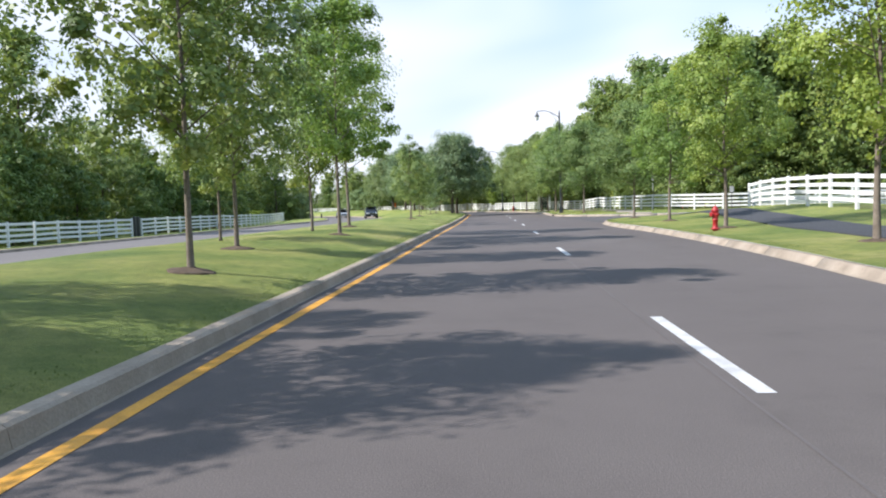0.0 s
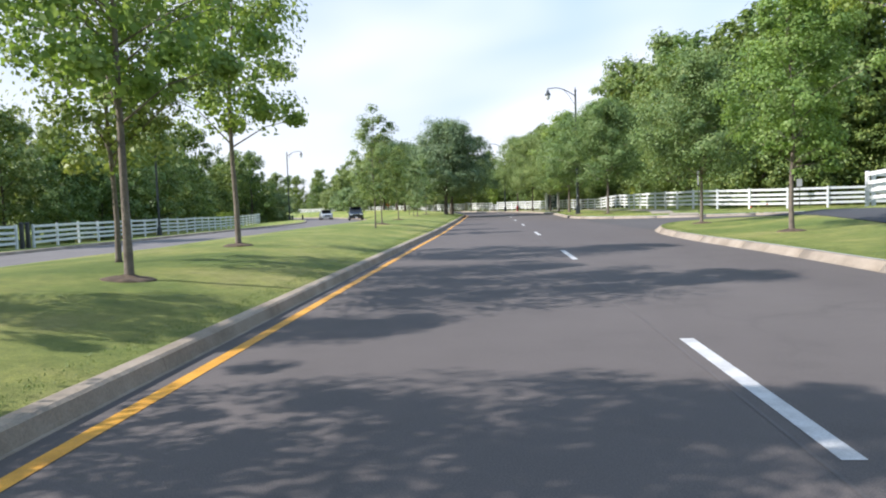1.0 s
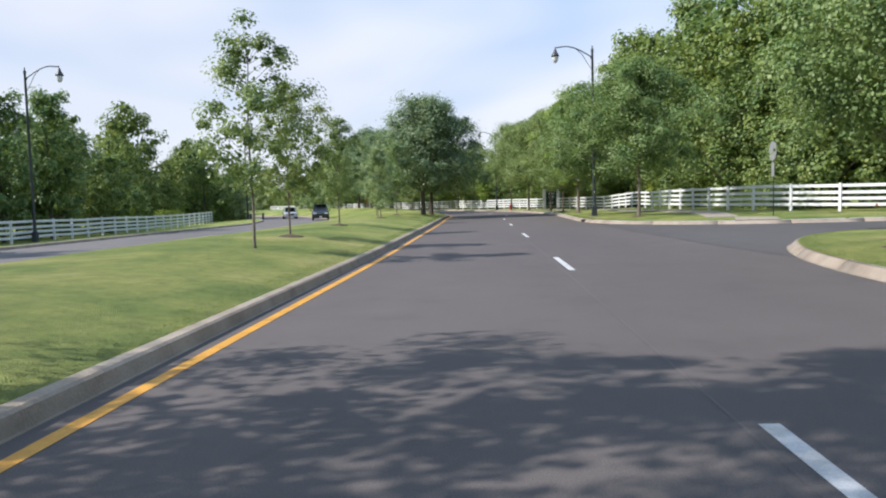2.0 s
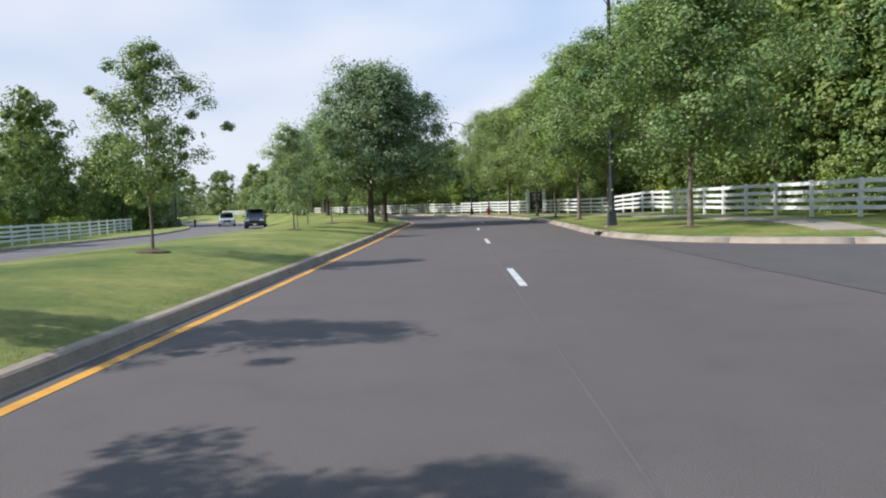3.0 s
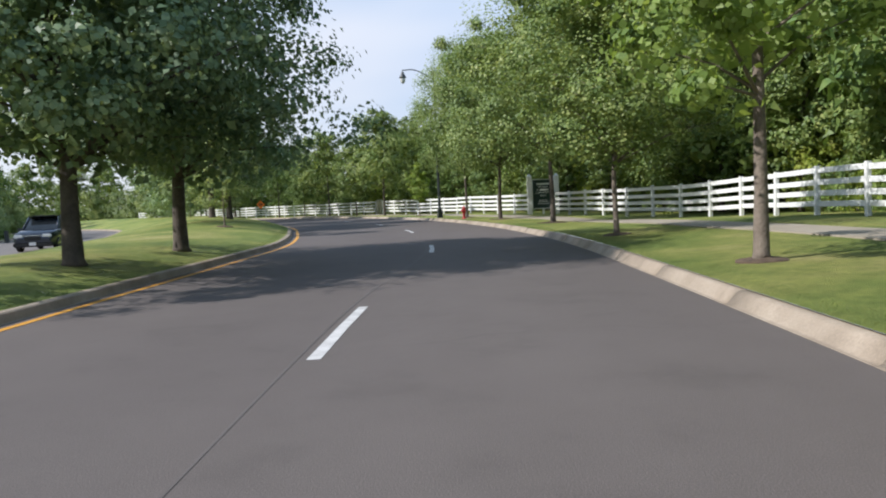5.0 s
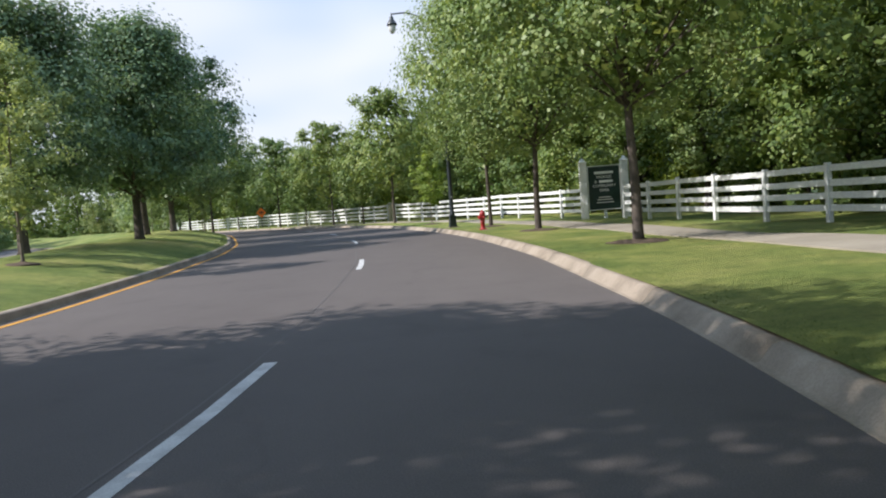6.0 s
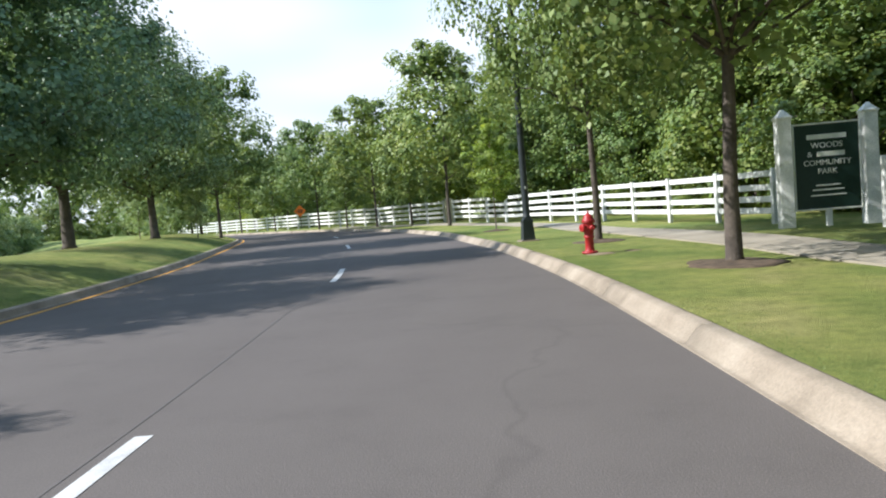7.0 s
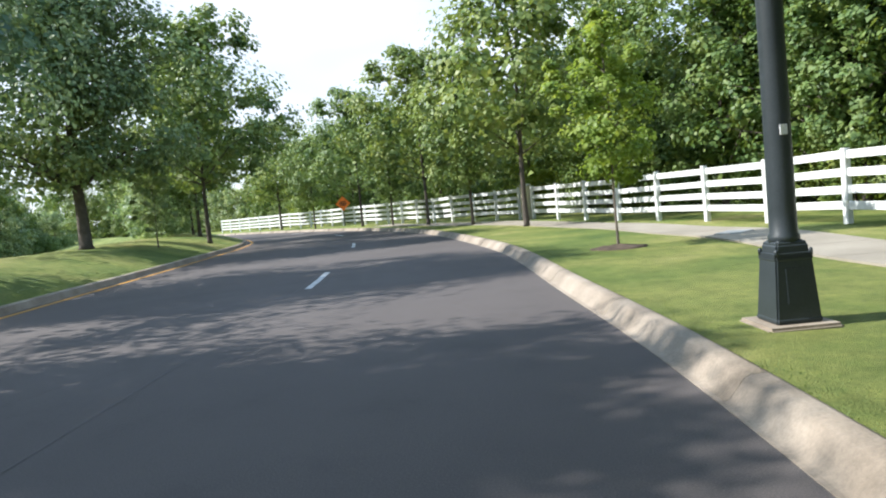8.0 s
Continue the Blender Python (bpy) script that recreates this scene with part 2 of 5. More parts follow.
GRASS_BLADE = leaf_material("grass_blade", (0.09, 0.14, 0.03), (0.15, 0.20, 0.05), (0.25, 0.27, 0.09), 0.3)
LEAF_LIME = leaf_material("leaf_lime", (0.147, 0.213, 0.036), (0.273, 0.349, 0.060), (0.462, 0.485, 0.120), 0.45)


# ---- helpers of the build ----
def part(name, bm, material, parent, label=""):
    """Links a bmesh as one mesh object under a thing or a part."""
    me = bpy.data.meshes.new(name)
    bm.to_mesh(me)
    bm.free()
    me.materials.append(material)
    ob = new(name, me)
    if parent:
        ob.parent = parent
    if label:
        tagged(ob, label)
    return ob


def shared(name, me, parent, m=None):
    ob = new(name, me)
    ob.parent = parent
    if m is not None:
        ob.matrix_local = m
    return ob


def array_mesh(name, verts, faces, material, smooth=False):
    me = bpy.data.meshes.new(name)
    verts, faces = np.asarray(verts, float), np.asarray(faces, np.int32)
    n, k = faces.shape
    me.vertices.add(len(verts))
    me.vertices.foreach_set("co", verts.ravel())
    me.loops.add(n * k)
    me.loops.foreach_set("vertex_index", faces.ravel())
    me.polygons.add(n)
    me.polygons.foreach_set("loop_start", np.arange(0, n * k, k, dtype=np.int32))
    if smooth:
        me.polygons.foreach_set("use_smooth", np.ones(n, dtype=bool))
    me.update()
    me.validate()
    me.materials.append(material)
    return me


def box(bm, sx, sy, sz, at=(0, 0, 0), bevel=0.0, turn=None):
    """A box with its middle at the place given, with rounded edges if bevel is set."""
    part_bm = bmesh.new()
    bmesh.ops.create_cube(part_bm, size=1)
    bmesh.ops.scale(part_bm, vec=(sx, sy, sz), verts=part_bm.verts)
    if bevel:
        bmesh.ops.bevel(part_bm, geom=part_bm.edges[:], offset=bevel, segments=2, affect="EDGES")
    m = Matrix.Translation(at) @ (turn.to_4x4() if turn else Matrix())
    bmesh.ops.transform(part_bm, matrix=m, verts=part_bm.verts)
    tmp = bpy.data.meshes.new("tmp")
    part_bm.to_mesh(tmp)
    part_bm.free()
    bm.from_mesh(tmp)
    bpy.data.meshes.remove(tmp)
    return bm


def lathe(bm, profile, steps=20, at=(0, 0, 0), turn=None, square=False):
    """A turned body: radius and height pairs, round or with four flat sides."""
    rings = []
    m = Matrix.Translation(at) @ (turn.to_4x4() if turn else Matrix())
    n = 4 if square else steps
    for r, z in profile:
        ring = []
        for i in range(n):
            a = 2 * math.pi * (i + (0.5 if square else 0)) / n
            k = r * (math.sqrt(2) if square else 1)
            ring.append(bm.verts.new(m @ Vector((k * math.cos(a), k * math.sin(a), z))))
        rings.append(ring)
    for a, b in zip(rings, rings[1:]):
        for i in range(n):
            f = bm.faces.new((a[i], a[(i + 1) % n], b[(i + 1) % n], b[i]))
            f.smooth = not square
    bm.faces.new(rings[0][::-1])
    bm.faces.new(rings[-1])
    return bm


def tube(bm, points, radii, sides=7):
    """A tapered tube through points."""
    pts = [Vector(p) for p in points]
    rings = []
    for i, p in enumerate(pts):
        d = (pts[min(i + 1, len(pts) - 1)] - pts[max(i - 1, 0)]).normalized()
        u = d.orthogonal().normalized() if abs(d.z) > 0.99 else d.cross(Vector((0, 0, 1))).normalized()
        v = d.cross(u)
        rings.append([bm.verts.new(p + radii[i] * (math.cos(2 * math.pi * k / sides) * u + math.sin(2 * math.pi * k / sides) * v)) for k in range(sides)])
    for a, b in zip(rings, rings[1:]):
        for k in range(sides):
            f = bm.faces.new((a[k], a[(k + 1) % sides], b[(k + 1) % sides], b[k]))
            f.smooth = True
    bm.faces.new(rings[0][::-1])
    bm.faces.new(rings[-1])
    return bm


def spline(points, step=1.0):
    """A smooth curve through points in the plan, cut at even steps."""
    p = np.array(points, float)
    p = np.vstack([2 * p[0] - p[1], p, 2 * p[-1] - p[-2]])
    out = []
    for i in range(1, len(p) - 2):
        a, b, c, d = p[i - 1], p[i], p[i + 1], p[i + 2]
        t0, t1 = 0.0, np.linalg.norm(b - a) ** 0.5
        t2 = t1 + np.linalg.norm(c - b) ** 0.5
        t3 = t2 + np.linalg.norm(d - c) ** 0.5
        for t in np.linspace(t1, t2, 24, endpoint=False):
            a1, a2, a3 = a + (b - a) * (t - t0) / (t1 - t0), b + (c - b) * (t - t1) / (t2 - t1), c + (d - c) * (t - t2) / (t3 - t2)
            b1, b2 = a1 + (a2 - a1) * (t - t0) / (t2 - t0), a2 + (a3 - a2) * (t - t1) / (t3 - t1)
            out.append(b1 + (b2 - b1) * (t - t1) / (t2 - t1))
    out.append(p[-2])
    return even(np.array(out), step)


def even(line, step):
    s = np.r_[0, np.cumsum(np.linalg.norm(np.diff(line, axis=0), axis=1))]
    n = max(2, int(round(s[-1] / step)) + 1)
    q = np.linspace(0, s[-1], n)
    return np.c_[np.interp(q, s, line[:, 0]), np.interp(q, s, line[:, 1])]


def offset(line, d):
    """The line moved d metres to its right (to its left where d is negative)."""
    t = np.gradient(line, axis=0)
    t /= np.linalg.norm(t, axis=1)[:, None]
    return line + d * np.c_[t[:, 1], -t[:, 0]]


def length_at(line, s):
    """The place and the heading s metres along a line."""
    d = np.r_[0, np.cumsum(np.linalg.norm(np.diff(line, axis=0), axis=1))]
    x, y = np.interp(s, d, line[:, 0]), np.interp(s, d, line[:, 1])
    x2, y2 = np.interp(s + 0.3, d, line[:, 0]), np.interp(s + 0.3, d, line[:, 1])
    x1, y1 = np.interp(s - 0.3, d, line[:, 0]), np.interp(s - 0.3, d, line[:, 1])
    return x, y, math.atan2(y2 - y1, x2 - x1)


def near_line(px, py, line):
    """The distance to a line, and on which side of it (positive: right)."""
    a, b = line[:-1], line[1:]
    if len(px) < 40:
        e = b - a
        p = np.stack([px, py], axis=1)[:, None, :] - a[None]
        k = np.clip((p * e).sum(-1) / (e * e).sum(-1), 0, 1)
        d = np.linalg.norm(p - k[..., None] * e, axis=-1)
        i = d.argmin(axis=1)
        j = np.arange(len(px))
        return d[j, i], np.sign(e[i, 1] * p[j, i, 0] - e[i, 0] * p[j, i, 1])
    best, side = np.full(len(px), 1e9), np.zeros(len(px))
    for (ax, ay), (bx, by) in zip(a, b):
        dx, dy = bx - ax, by - ay
        k = np.clip(((px - ax) * dx + (py - ay) * dy) / (dx * dx + dy * dy), 0, 1)
        qx, qy = px - ax - k * dx, py - ay - k * dy
        d = np.hypot(qx, qy)
        m = d < best
        best[m] = d[m]
        side[m] = np.sign(dy * (px - ax) - dx * (py - ay))[m]
    return best, side


def inside(px, py, poly):
    hit = np.zeros(len(px), bool)
    for (ax, ay), (bx, by) in zip(poly, np.roll(poly, -1, axis=0)):
        c = (ay > py) != (by > py)
        if c.any():
            hit ^= c & (px < (bx - ax) * (py - ay) / ((by - ay) if by != ay else 1e-9) + ax)
    return hit


# ---- the plan ----
YEL = spline([(2.1, -60), (2.1, -20), (2.12, 5), (2.2, 15), (2.35, 34), (2.5, 46), (2.5, 57), (2.5, 68), (2.45, 75), (2.38, 82), (2.4, 90), (2.35, 94.5),
              (2.1, 97.2), (1.55, 100.6), (0.85, 104.2), (0.0, 108), (-0.85, 111.8), (-2.5, 117.5), (-3.9, 121.8), (-5.8, 126.7), (-8.1, 132.6), (-9.9, 137),
              (-12.4, 143), (-15.4, 148.7), (-21.5, 157), (-30.5, 166.5), (-42, 176), (-58, 187)])
DASH = spline([(6.0, -29.2), (6.05, -5), (6.12, 7.35), (6.33, 19.5), (6.5, 31.7), (6.6, 43.9), (6.62, 56), (6.65, 68.3), (6.75, 80.5), (7.1, 85), (7.4, 89), (7.32, 92.8),
               (6.34, 101.7), (5.83, 104.75), (3.94, 113.7), (3.17, 116.6), (0.46, 125.4), (-0.58, 128.25), (-5.1, 139.6), (-11, 150.2), (-19, 159.5), (-28, 168)])
RS = spline([(9.3, -60), (9.3, -10), (9.6, 5), (9.8, 10), (10.2, 14), (10.55, 19.5), (10.75, 28), (10.6, 35), (10.9, 40), (11.8, 43.8), (13.2, 46.8),
             (15.2, 49), (18, 50.4), (23, 51), (40, 51.5), (80, 52)])
RN = spline([(80, 59), (40, 59), (23, 59), (17, 59.4), (13.6, 61.2), (11.8, 63.4), (10.95, 66.5), (10.75, 70), (10.85, 73.5), (11.0, 78), (11.12, 83), (11.2, 88),
             (11.05, 93.3), (10.72, 97), (10.2, 101.8), (9.6, 105.6), (8.55, 111.2), (7.66, 115), (6.48, 119.4), (5.1, 123.6), (3.05, 129.7), (0.7, 135), (-2.3, 141),
             (-6, 147), (-11.5, 154), (-19, 161.5), (-30, 170.5), (-46, 181)])
KERB, PAN = 0.27, 0.03
LG, LB = offset(YEL, -0.25), offset(YEL, -0.25 - 0.22 + 0.06)
RSB, RNB = offset(RS, KERB - 0.06), offset(RN, KERB - 0.06)
L_NEAR, L_FAR = offset(YEL, -12.0), offset(YEL, -19.3)
L_NEARB, L_FARB = offset(YEL, -12.06 + KERB), offset(YEL, -19.24 - KERB)
LEFT_Z = -0.3


def ground_z(px, py):
    """The height of the lawns: a mounded median, verges that rise a little, flat land beyond."""
    px, py = np.asarray(px, float), np.asarray(py, float)
    d, side = near_line(px, py, YEL[::2])
    left = np.where(side < 0, d, 0.0)
    k = np.clip((left - 0.47) / 11.3, 0, 1)
    north = np.clip((py - 92) / 25, 0, 1)
    z_med = 0.125 * (1 - k) + (LEFT_Z + 0.12) * k + (0.46 + 0.38 * north) * np.sin(math.pi * k ** 0.8) * (left > 0)
    out = np.clip((left - 19.5) / 8, 0, 1)
    z_left = np.where(left > 15, LEFT_Z + 0.12 - 0.35 * out, z_med)
    e = np.minimum(near_line(px, py, RS[::2])[0], near_line(px, py, RN[::2])[0])
    bank = 0.5 * np.exp(-((px - 21) ** 2 + (py - 36) ** 2 * 0.5) / 90.0)
    z_right = 0.14 + np.interp(py, [60, 70, 92, 102], [0.22, 0.26, 0.26, -0.02]) * np.clip(e / 6.0, 0, 1) ** 0.6 + bank * np.clip(e / 6 - 0.5, 0, 1)
    z = np.where(side < 0, z_left, z_right)
    bumps = 0.03 * np.sin(px * 0.7 + 1.3 * np.sin(py * 0.31)) * np.sin(py * 0.53 + px * 0.2)
    edge = np.clip(np.where(side < 0, np.minimum(np.abs(left - 0.5), np.abs(left - 11.7)), e - 0.3) / 1.5, 0, 1)
    return z + bumps * edge


def gz(x, y):
    return float(ground_z([x], [y])[0])


def region(name, lines, poly_in, polys_out, points, height, material):
    """A sheet of triangles with exact borders along lines, kept inside one outline and outside others."""
    from mathutils import geometry
    pts, edges = [], []
    for line in lines:
        base = len(pts)
        pts += [Vector(p) for p in line]
        edges += [(base + i, base + i + 1) for i in range(len(line) - 1)]
    keep = np.ones(len(points), bool)
    for line in lines:
        keep &= near_line(points[:, 0], points[:, 1], line[:: max(1, len(line) // 150)])[0] > 0.45
    pts += [Vector(p) for p in points[keep]]
    vs, _, fs, *_ = geometry.delaunay_2d_cdt(pts, edges, [], 0, 1e-5)
    v = np.array([(p.x, p.y) for p in vs])
    f = np.array([t for t in fs if len(t) == 3])
    c = v[f].mean(axis=1)
    ok = inside(c[:, 0], c[:, 1], poly_in) if poly_in is not None else np.ones(len(f), bool)
    for poly in polys_out:
        ok &= ~inside(c[:, 0], c[:, 1], poly)
    z = height(v[:, 0], v[:, 1])
    return new(name, array_mesh(name, np.c_[v, z], f[ok], material, True))


def grid(x0, x1, y0, y1, step, wobble=0.25):
    gx, gy = np.meshgrid(np.arange(x0, x1, step), np.arange(y0, y1, step))
    g = np.c_[gx.ravel(), gy.ravel()].astype(float)
    return g + np.random.uniform(-wobble, wobble, g.shape) * step


main_poly = np.vstack([LG, RN[::-1], RS[::-1]])
main_hole = np.vstack([LB, RNB[::-1], RSB[::-1]])
left_poly = np.vstack([L_NEAR, L_FAR[::-1]])
left_hole = np.vstack([L_NEARB, L_FARB[::-1]])
land = [grid(-32, 32, -20, 178, 1.3), grid(-130, 130, -90, 300, 9), grid(-1500, 1500, -1200, 1800, 90)]
a = land[1]
land[1] = a[(np.abs(a[:, 0]) > 33) | (a[:, 1] < -21) | (a[:, 1] > 179)]
a = land[2]
land[2] = a[(np.abs(a[:, 0]) > 140) | (a[:, 1] < -100) | (a[:, 1] > 310)]
ground = region("ground", [LB, RSB, RNB, L_NEARB, L_FARB], None, [main_hole, left_hole], np.vstack(land), ground_z, LAWN)
tagged(ground, "mown green grass lawn, sunlit, with a gently mounded median", "lawn", kind="structure")
road = region("road", [LG, RS, RN], main_poly, [], grid(-60, 82, -60, 190, 3.0), lambda x, y: 0 * x, ASPHALT)
tagged(road, "worn grey asphalt road with a side street mouth", "road", kind="structure")
left_road = region("road_opposite", [L_NEAR, L_FAR], left_poly, [], grid(-80, -5, -60, 200, 3.5), lambda x, y: 0 * x + LEFT_Z, ASPHALT_PALE)
tagged(left_road, "pale grey asphalt opposite carriageway beyond the median", "road", kind="structure")


side_poly = np.vstack([RS[(RS[:, 0] > 11.3) & (RS[:, 1] > 42)], RN[(RN[:, 1] < 65.2)], [(11.05, 65.0), (10.95, 55.0), (11.2, 44.5)]])
side_street = region("road_side_street", [np.vstack([side_poly, side_poly[:1]])], side_poly, [], grid(10, 82, 40, 70, 3.0), lambda x, y: 0 * x + 0.004, ASPHALT_SIDE)
tagged(side_street, "darker asphalt of the side street joining the road", "road", kind="structure")


def kerb_profile(kind):
    """Across the kerb from its back to the road: width from the gutter line, height. Either a square one or a sloped one with a gutter."""
    if kind == "square":
        return [(KERB, -0.10), (KERB, 0.138), (KERB - 0.015, 0.146), (0.115, 0.140), (0.09, 0.125), (0.055, 0.006), (0.0, 0.004), (-0.02, -0.06)]
    if kind == "median":
        return [(0.22, -0.10), (0.22, 0.140), (0.20, 0.146), (0.085, 0.141), (0.055, 0.122), (0.03, 0.006), (0.0, 0.004), (-0.02, -0.06)]
    return [(KERB, -0.10), (KERB, 0.150), (KERB - 0.02, 0.153), (0.165, 0.150), (0.125, 0.132), (0.03, 0.016), (0.0, 0.006), (-PAN, 0.005), (-PAN - 0.01, -0.06)]


def build_kerb(name, line, z0, pan, label, side=1, piece=3.05, first=0.0, last=1e9):
    thing = tagged(new(name), label, "kerb", kind="structure")
    total = float(np.linalg.norm(np.diff(line, axis=0), axis=1).sum())
    prof = kerb_profile(pan)
    s = first
    while s < min(total, last):
        e = min(s + piece - 0.005, total)
        bm = bmesh.new()
        rows = []
        for q in np.linspace(s, e, 5):
            x, y, a = length_at(line, q)
            nx, ny = math.sin(a) * side, -math.cos(a) * side
            rows.append([bm.verts.new((x + nx * u, y + ny * u, z0 + v)) for u, v in prof])
        for r0, r1 in zip(rows, rows[1:]):
            for i in range(len(prof) - 1):
                q = (r0[i], r0[i + 1], r1[i + 1], r1[i])
                bm.faces.new(q if side < 0 else q[::-1]).smooth = pan == "sloped" and 0 < i < 6
        for r, flip in ((rows[0], side > 0), (rows[-1], side < 0)):
            bm.faces.new(r if flip else r[::-1])
        part("kerb_segment", bm, CONCRETE, thing)
        s += piece
    return thing


build_kerb("kerb_median", LG, 0, "median", "weathered concrete kerb along the grass median", side=-1, first=42)
build_kerb("kerb_south", RS, 0, "sloped", "pale concrete kerb with a gutter, turning into the side street", first=42, last=160)
build_kerb("kerb_north", RN, 0, "sloped", "pale concrete kerb with a gutter beside the lawn", first=28)
build_kerb("kerb_opposite", L_NEAR, LEFT_Z, "square", "low concrete kerb of the opposite carriageway", first=45, piece=6.1)
build_kerb("kerb_opposite_far", L_FAR, LEFT_Z, "square", "low concrete kerb at the outer edge of the opposite carriageway", side=-1, first=45, piece=6.1)


def ribbon(line, width, z, s0, s1, step=0.5):
    bm = bmesh.new()
    prev = None
    for q in np.arange(s0, s1 + 1e-6, step):
        x, y, a = length_at(line, q)
        nx, ny = math.sin(a), -math.cos(a)
        w = width / 2 * (1 + 0.05 * noise.noise(Vector((x, y, 0.3))))
        cur = [bm.verts.new((x - nx * w, y - ny * w, z)), bm.verts.new((x + nx * w, y + ny * w, z))]
        if prev:
            bm.faces.new((prev[0], prev[1], cur[1], cur[0]))
        prev = cur
    return bm


yellow = part("edge_line", ribbon(YEL, 0.125, 0.004, 30, 262, 0.5), YELLOW, None)
tagged(yellow, "solid yellow painted edge line along the median kerb", "road marking", kind="structure")
dash_d = np.r_[0, np.cumsum(np.linalg.norm(np.diff(DASH, axis=0), axis=1))]
for y_end in (-17.0, -4.8, 7.35, 19.53, 31.72, 43.91, 56.1, 68.29, 80.48, 92.65, 104.75, 116.64, 128.25, 139.6, 150.2, 159.4):
    s = float(np.interp(y_end, DASH[:, 1], dash_d))
    line = part("lane_line", ribbon(DASH, 0.125, 0.004, s - 3.05, s, 1.525), WHITE_LINE, None)
    tagged(line, "short white painted lane line on the asphalt", "road marking", "lane lines", "structure")

seam = part("paving_seam", ribbon(offset(DASH, -0.16), 0.024, 0.003, 4, 230, 0.5), BLACK_SEAM, None)
tagged(seam, "thin dark tar seam along the middle of the road", "paving seam", kind="structure")
SEAM2 = even(np.array([(11.0, 65.0), (10.9, 55.0), (11.15, 44.6)], float), 0.5)
seam = part("paving_seam", ribbon(SEAM2, 0.06, 0.0075, 0.2, 20, 0.5), BLACK_SEAM, None)
tagged(seam, "dark tar seam where the side street joins the road", "paving seam", kind="structure")


def slabs(name, line, width, material, label, piece, piece_name, lift=0.03):
    """A paved way of single slabs lying on the lawn."""
    thing = tagged(new(name), label, "pavement", kind="structure")
    total = float(np.linalg.norm(np.diff(line, axis=0), axis=1).sum())
    s = 0.0
    while s < total - 0.2:
        e = min(s + piece - 0.015, total)
        bm = bmesh.new()
        rows = []
        for q in np.linspace(s, e, 3):
            x, y, a = length_at(line, q)
            nx, ny = math.sin(a), -math.cos(a)
            row = []
            for u in (-width / 2, -width / 6, width / 6, width / 2):
                row.append((x + nx * u, y + ny * u, gz(x + nx * u, y + ny * u) + lift))
            rows.append(row)
        top = [[bm.verts.new(p) for p in r] for r in rows]
        low = [[bm.verts.new((p[0], p[1], p[2] - 0.12)) for p in r] for r in rows]
        for i in range(2):
            for j in range(3):
                bm.faces.new((top[i][j], top[i][j + 1], top[i + 1][j + 1], top[i + 1][j]))
            bm.faces.new((top[i][0], top[i + 1][0], low[i + 1][0], low[i][0]))
            bm.faces.new((top[i + 1][3], top[i][3], low[i][3], low[i + 1][3]))
        for i, flip in ((0, 1), (2, -1)):
            for j in range(3):
                bm.faces.new((top[i][j + 1], top[i][j], low[i][j], low[i][j + 1])[::flip])
        part(piece_name, bm, material, thing)
        s += piece
    return thing


SIDEWALK = spline([(16.3, 61.5), (16.8, 64), (16.9, 68), (16.5, 74), (15.9, 81.5), (15.3, 88), (14.95, 94.6), (14.7, 99.7), (13.9, 105.2), (13.1, 109.3), (11.8, 115.2),
                   (10.5, 120), (9.1, 124.3), (7.75, 129.2), (5.85, 133.4), (3.2, 138.5), (-0.5, 144), (-5, 149.5), (-10, 155)])
slabs("sidewalk", SIDEWALK, 1.45, WALK, "pale concrete pavement slabs crossing the lawn", 1.52, "slab")
RAMP_LINE = offset(RN, 0.95)
ramp_d = np.r_[0, np.cumsum(np.linalg.norm(np.diff(RAMP_LINE, axis=0), axis=1))]
near = int(np.argmin(np.hypot(RAMP_LINE[:, 0] - 16.2, RAMP_LINE[:, 1] - 60.6)))
slabs("kerb_ramp", RAMP_LINE[near - int(1.9 / (ramp_d[near] - ramp_d[near - 1])):near + int(1.7 / (ramp_d[near] - ramp_d[near - 1]))], 1.42, WALK, "pale concrete landing where the pavement meets the kerb", 1.2, "slab", 0.025)
TRAIL_LINE = spline([(13.1, -15), (13.4, 2), (13.9, 14), (14.3, 20), (15.1, 26), (16.2, 33), (17.2, 41), (17.3, 49.2)])
slabs("trail", TRAIL_LINE, 1.9, TRAIL, "dark asphalt path beside the lawn", 3.0, "path_section")


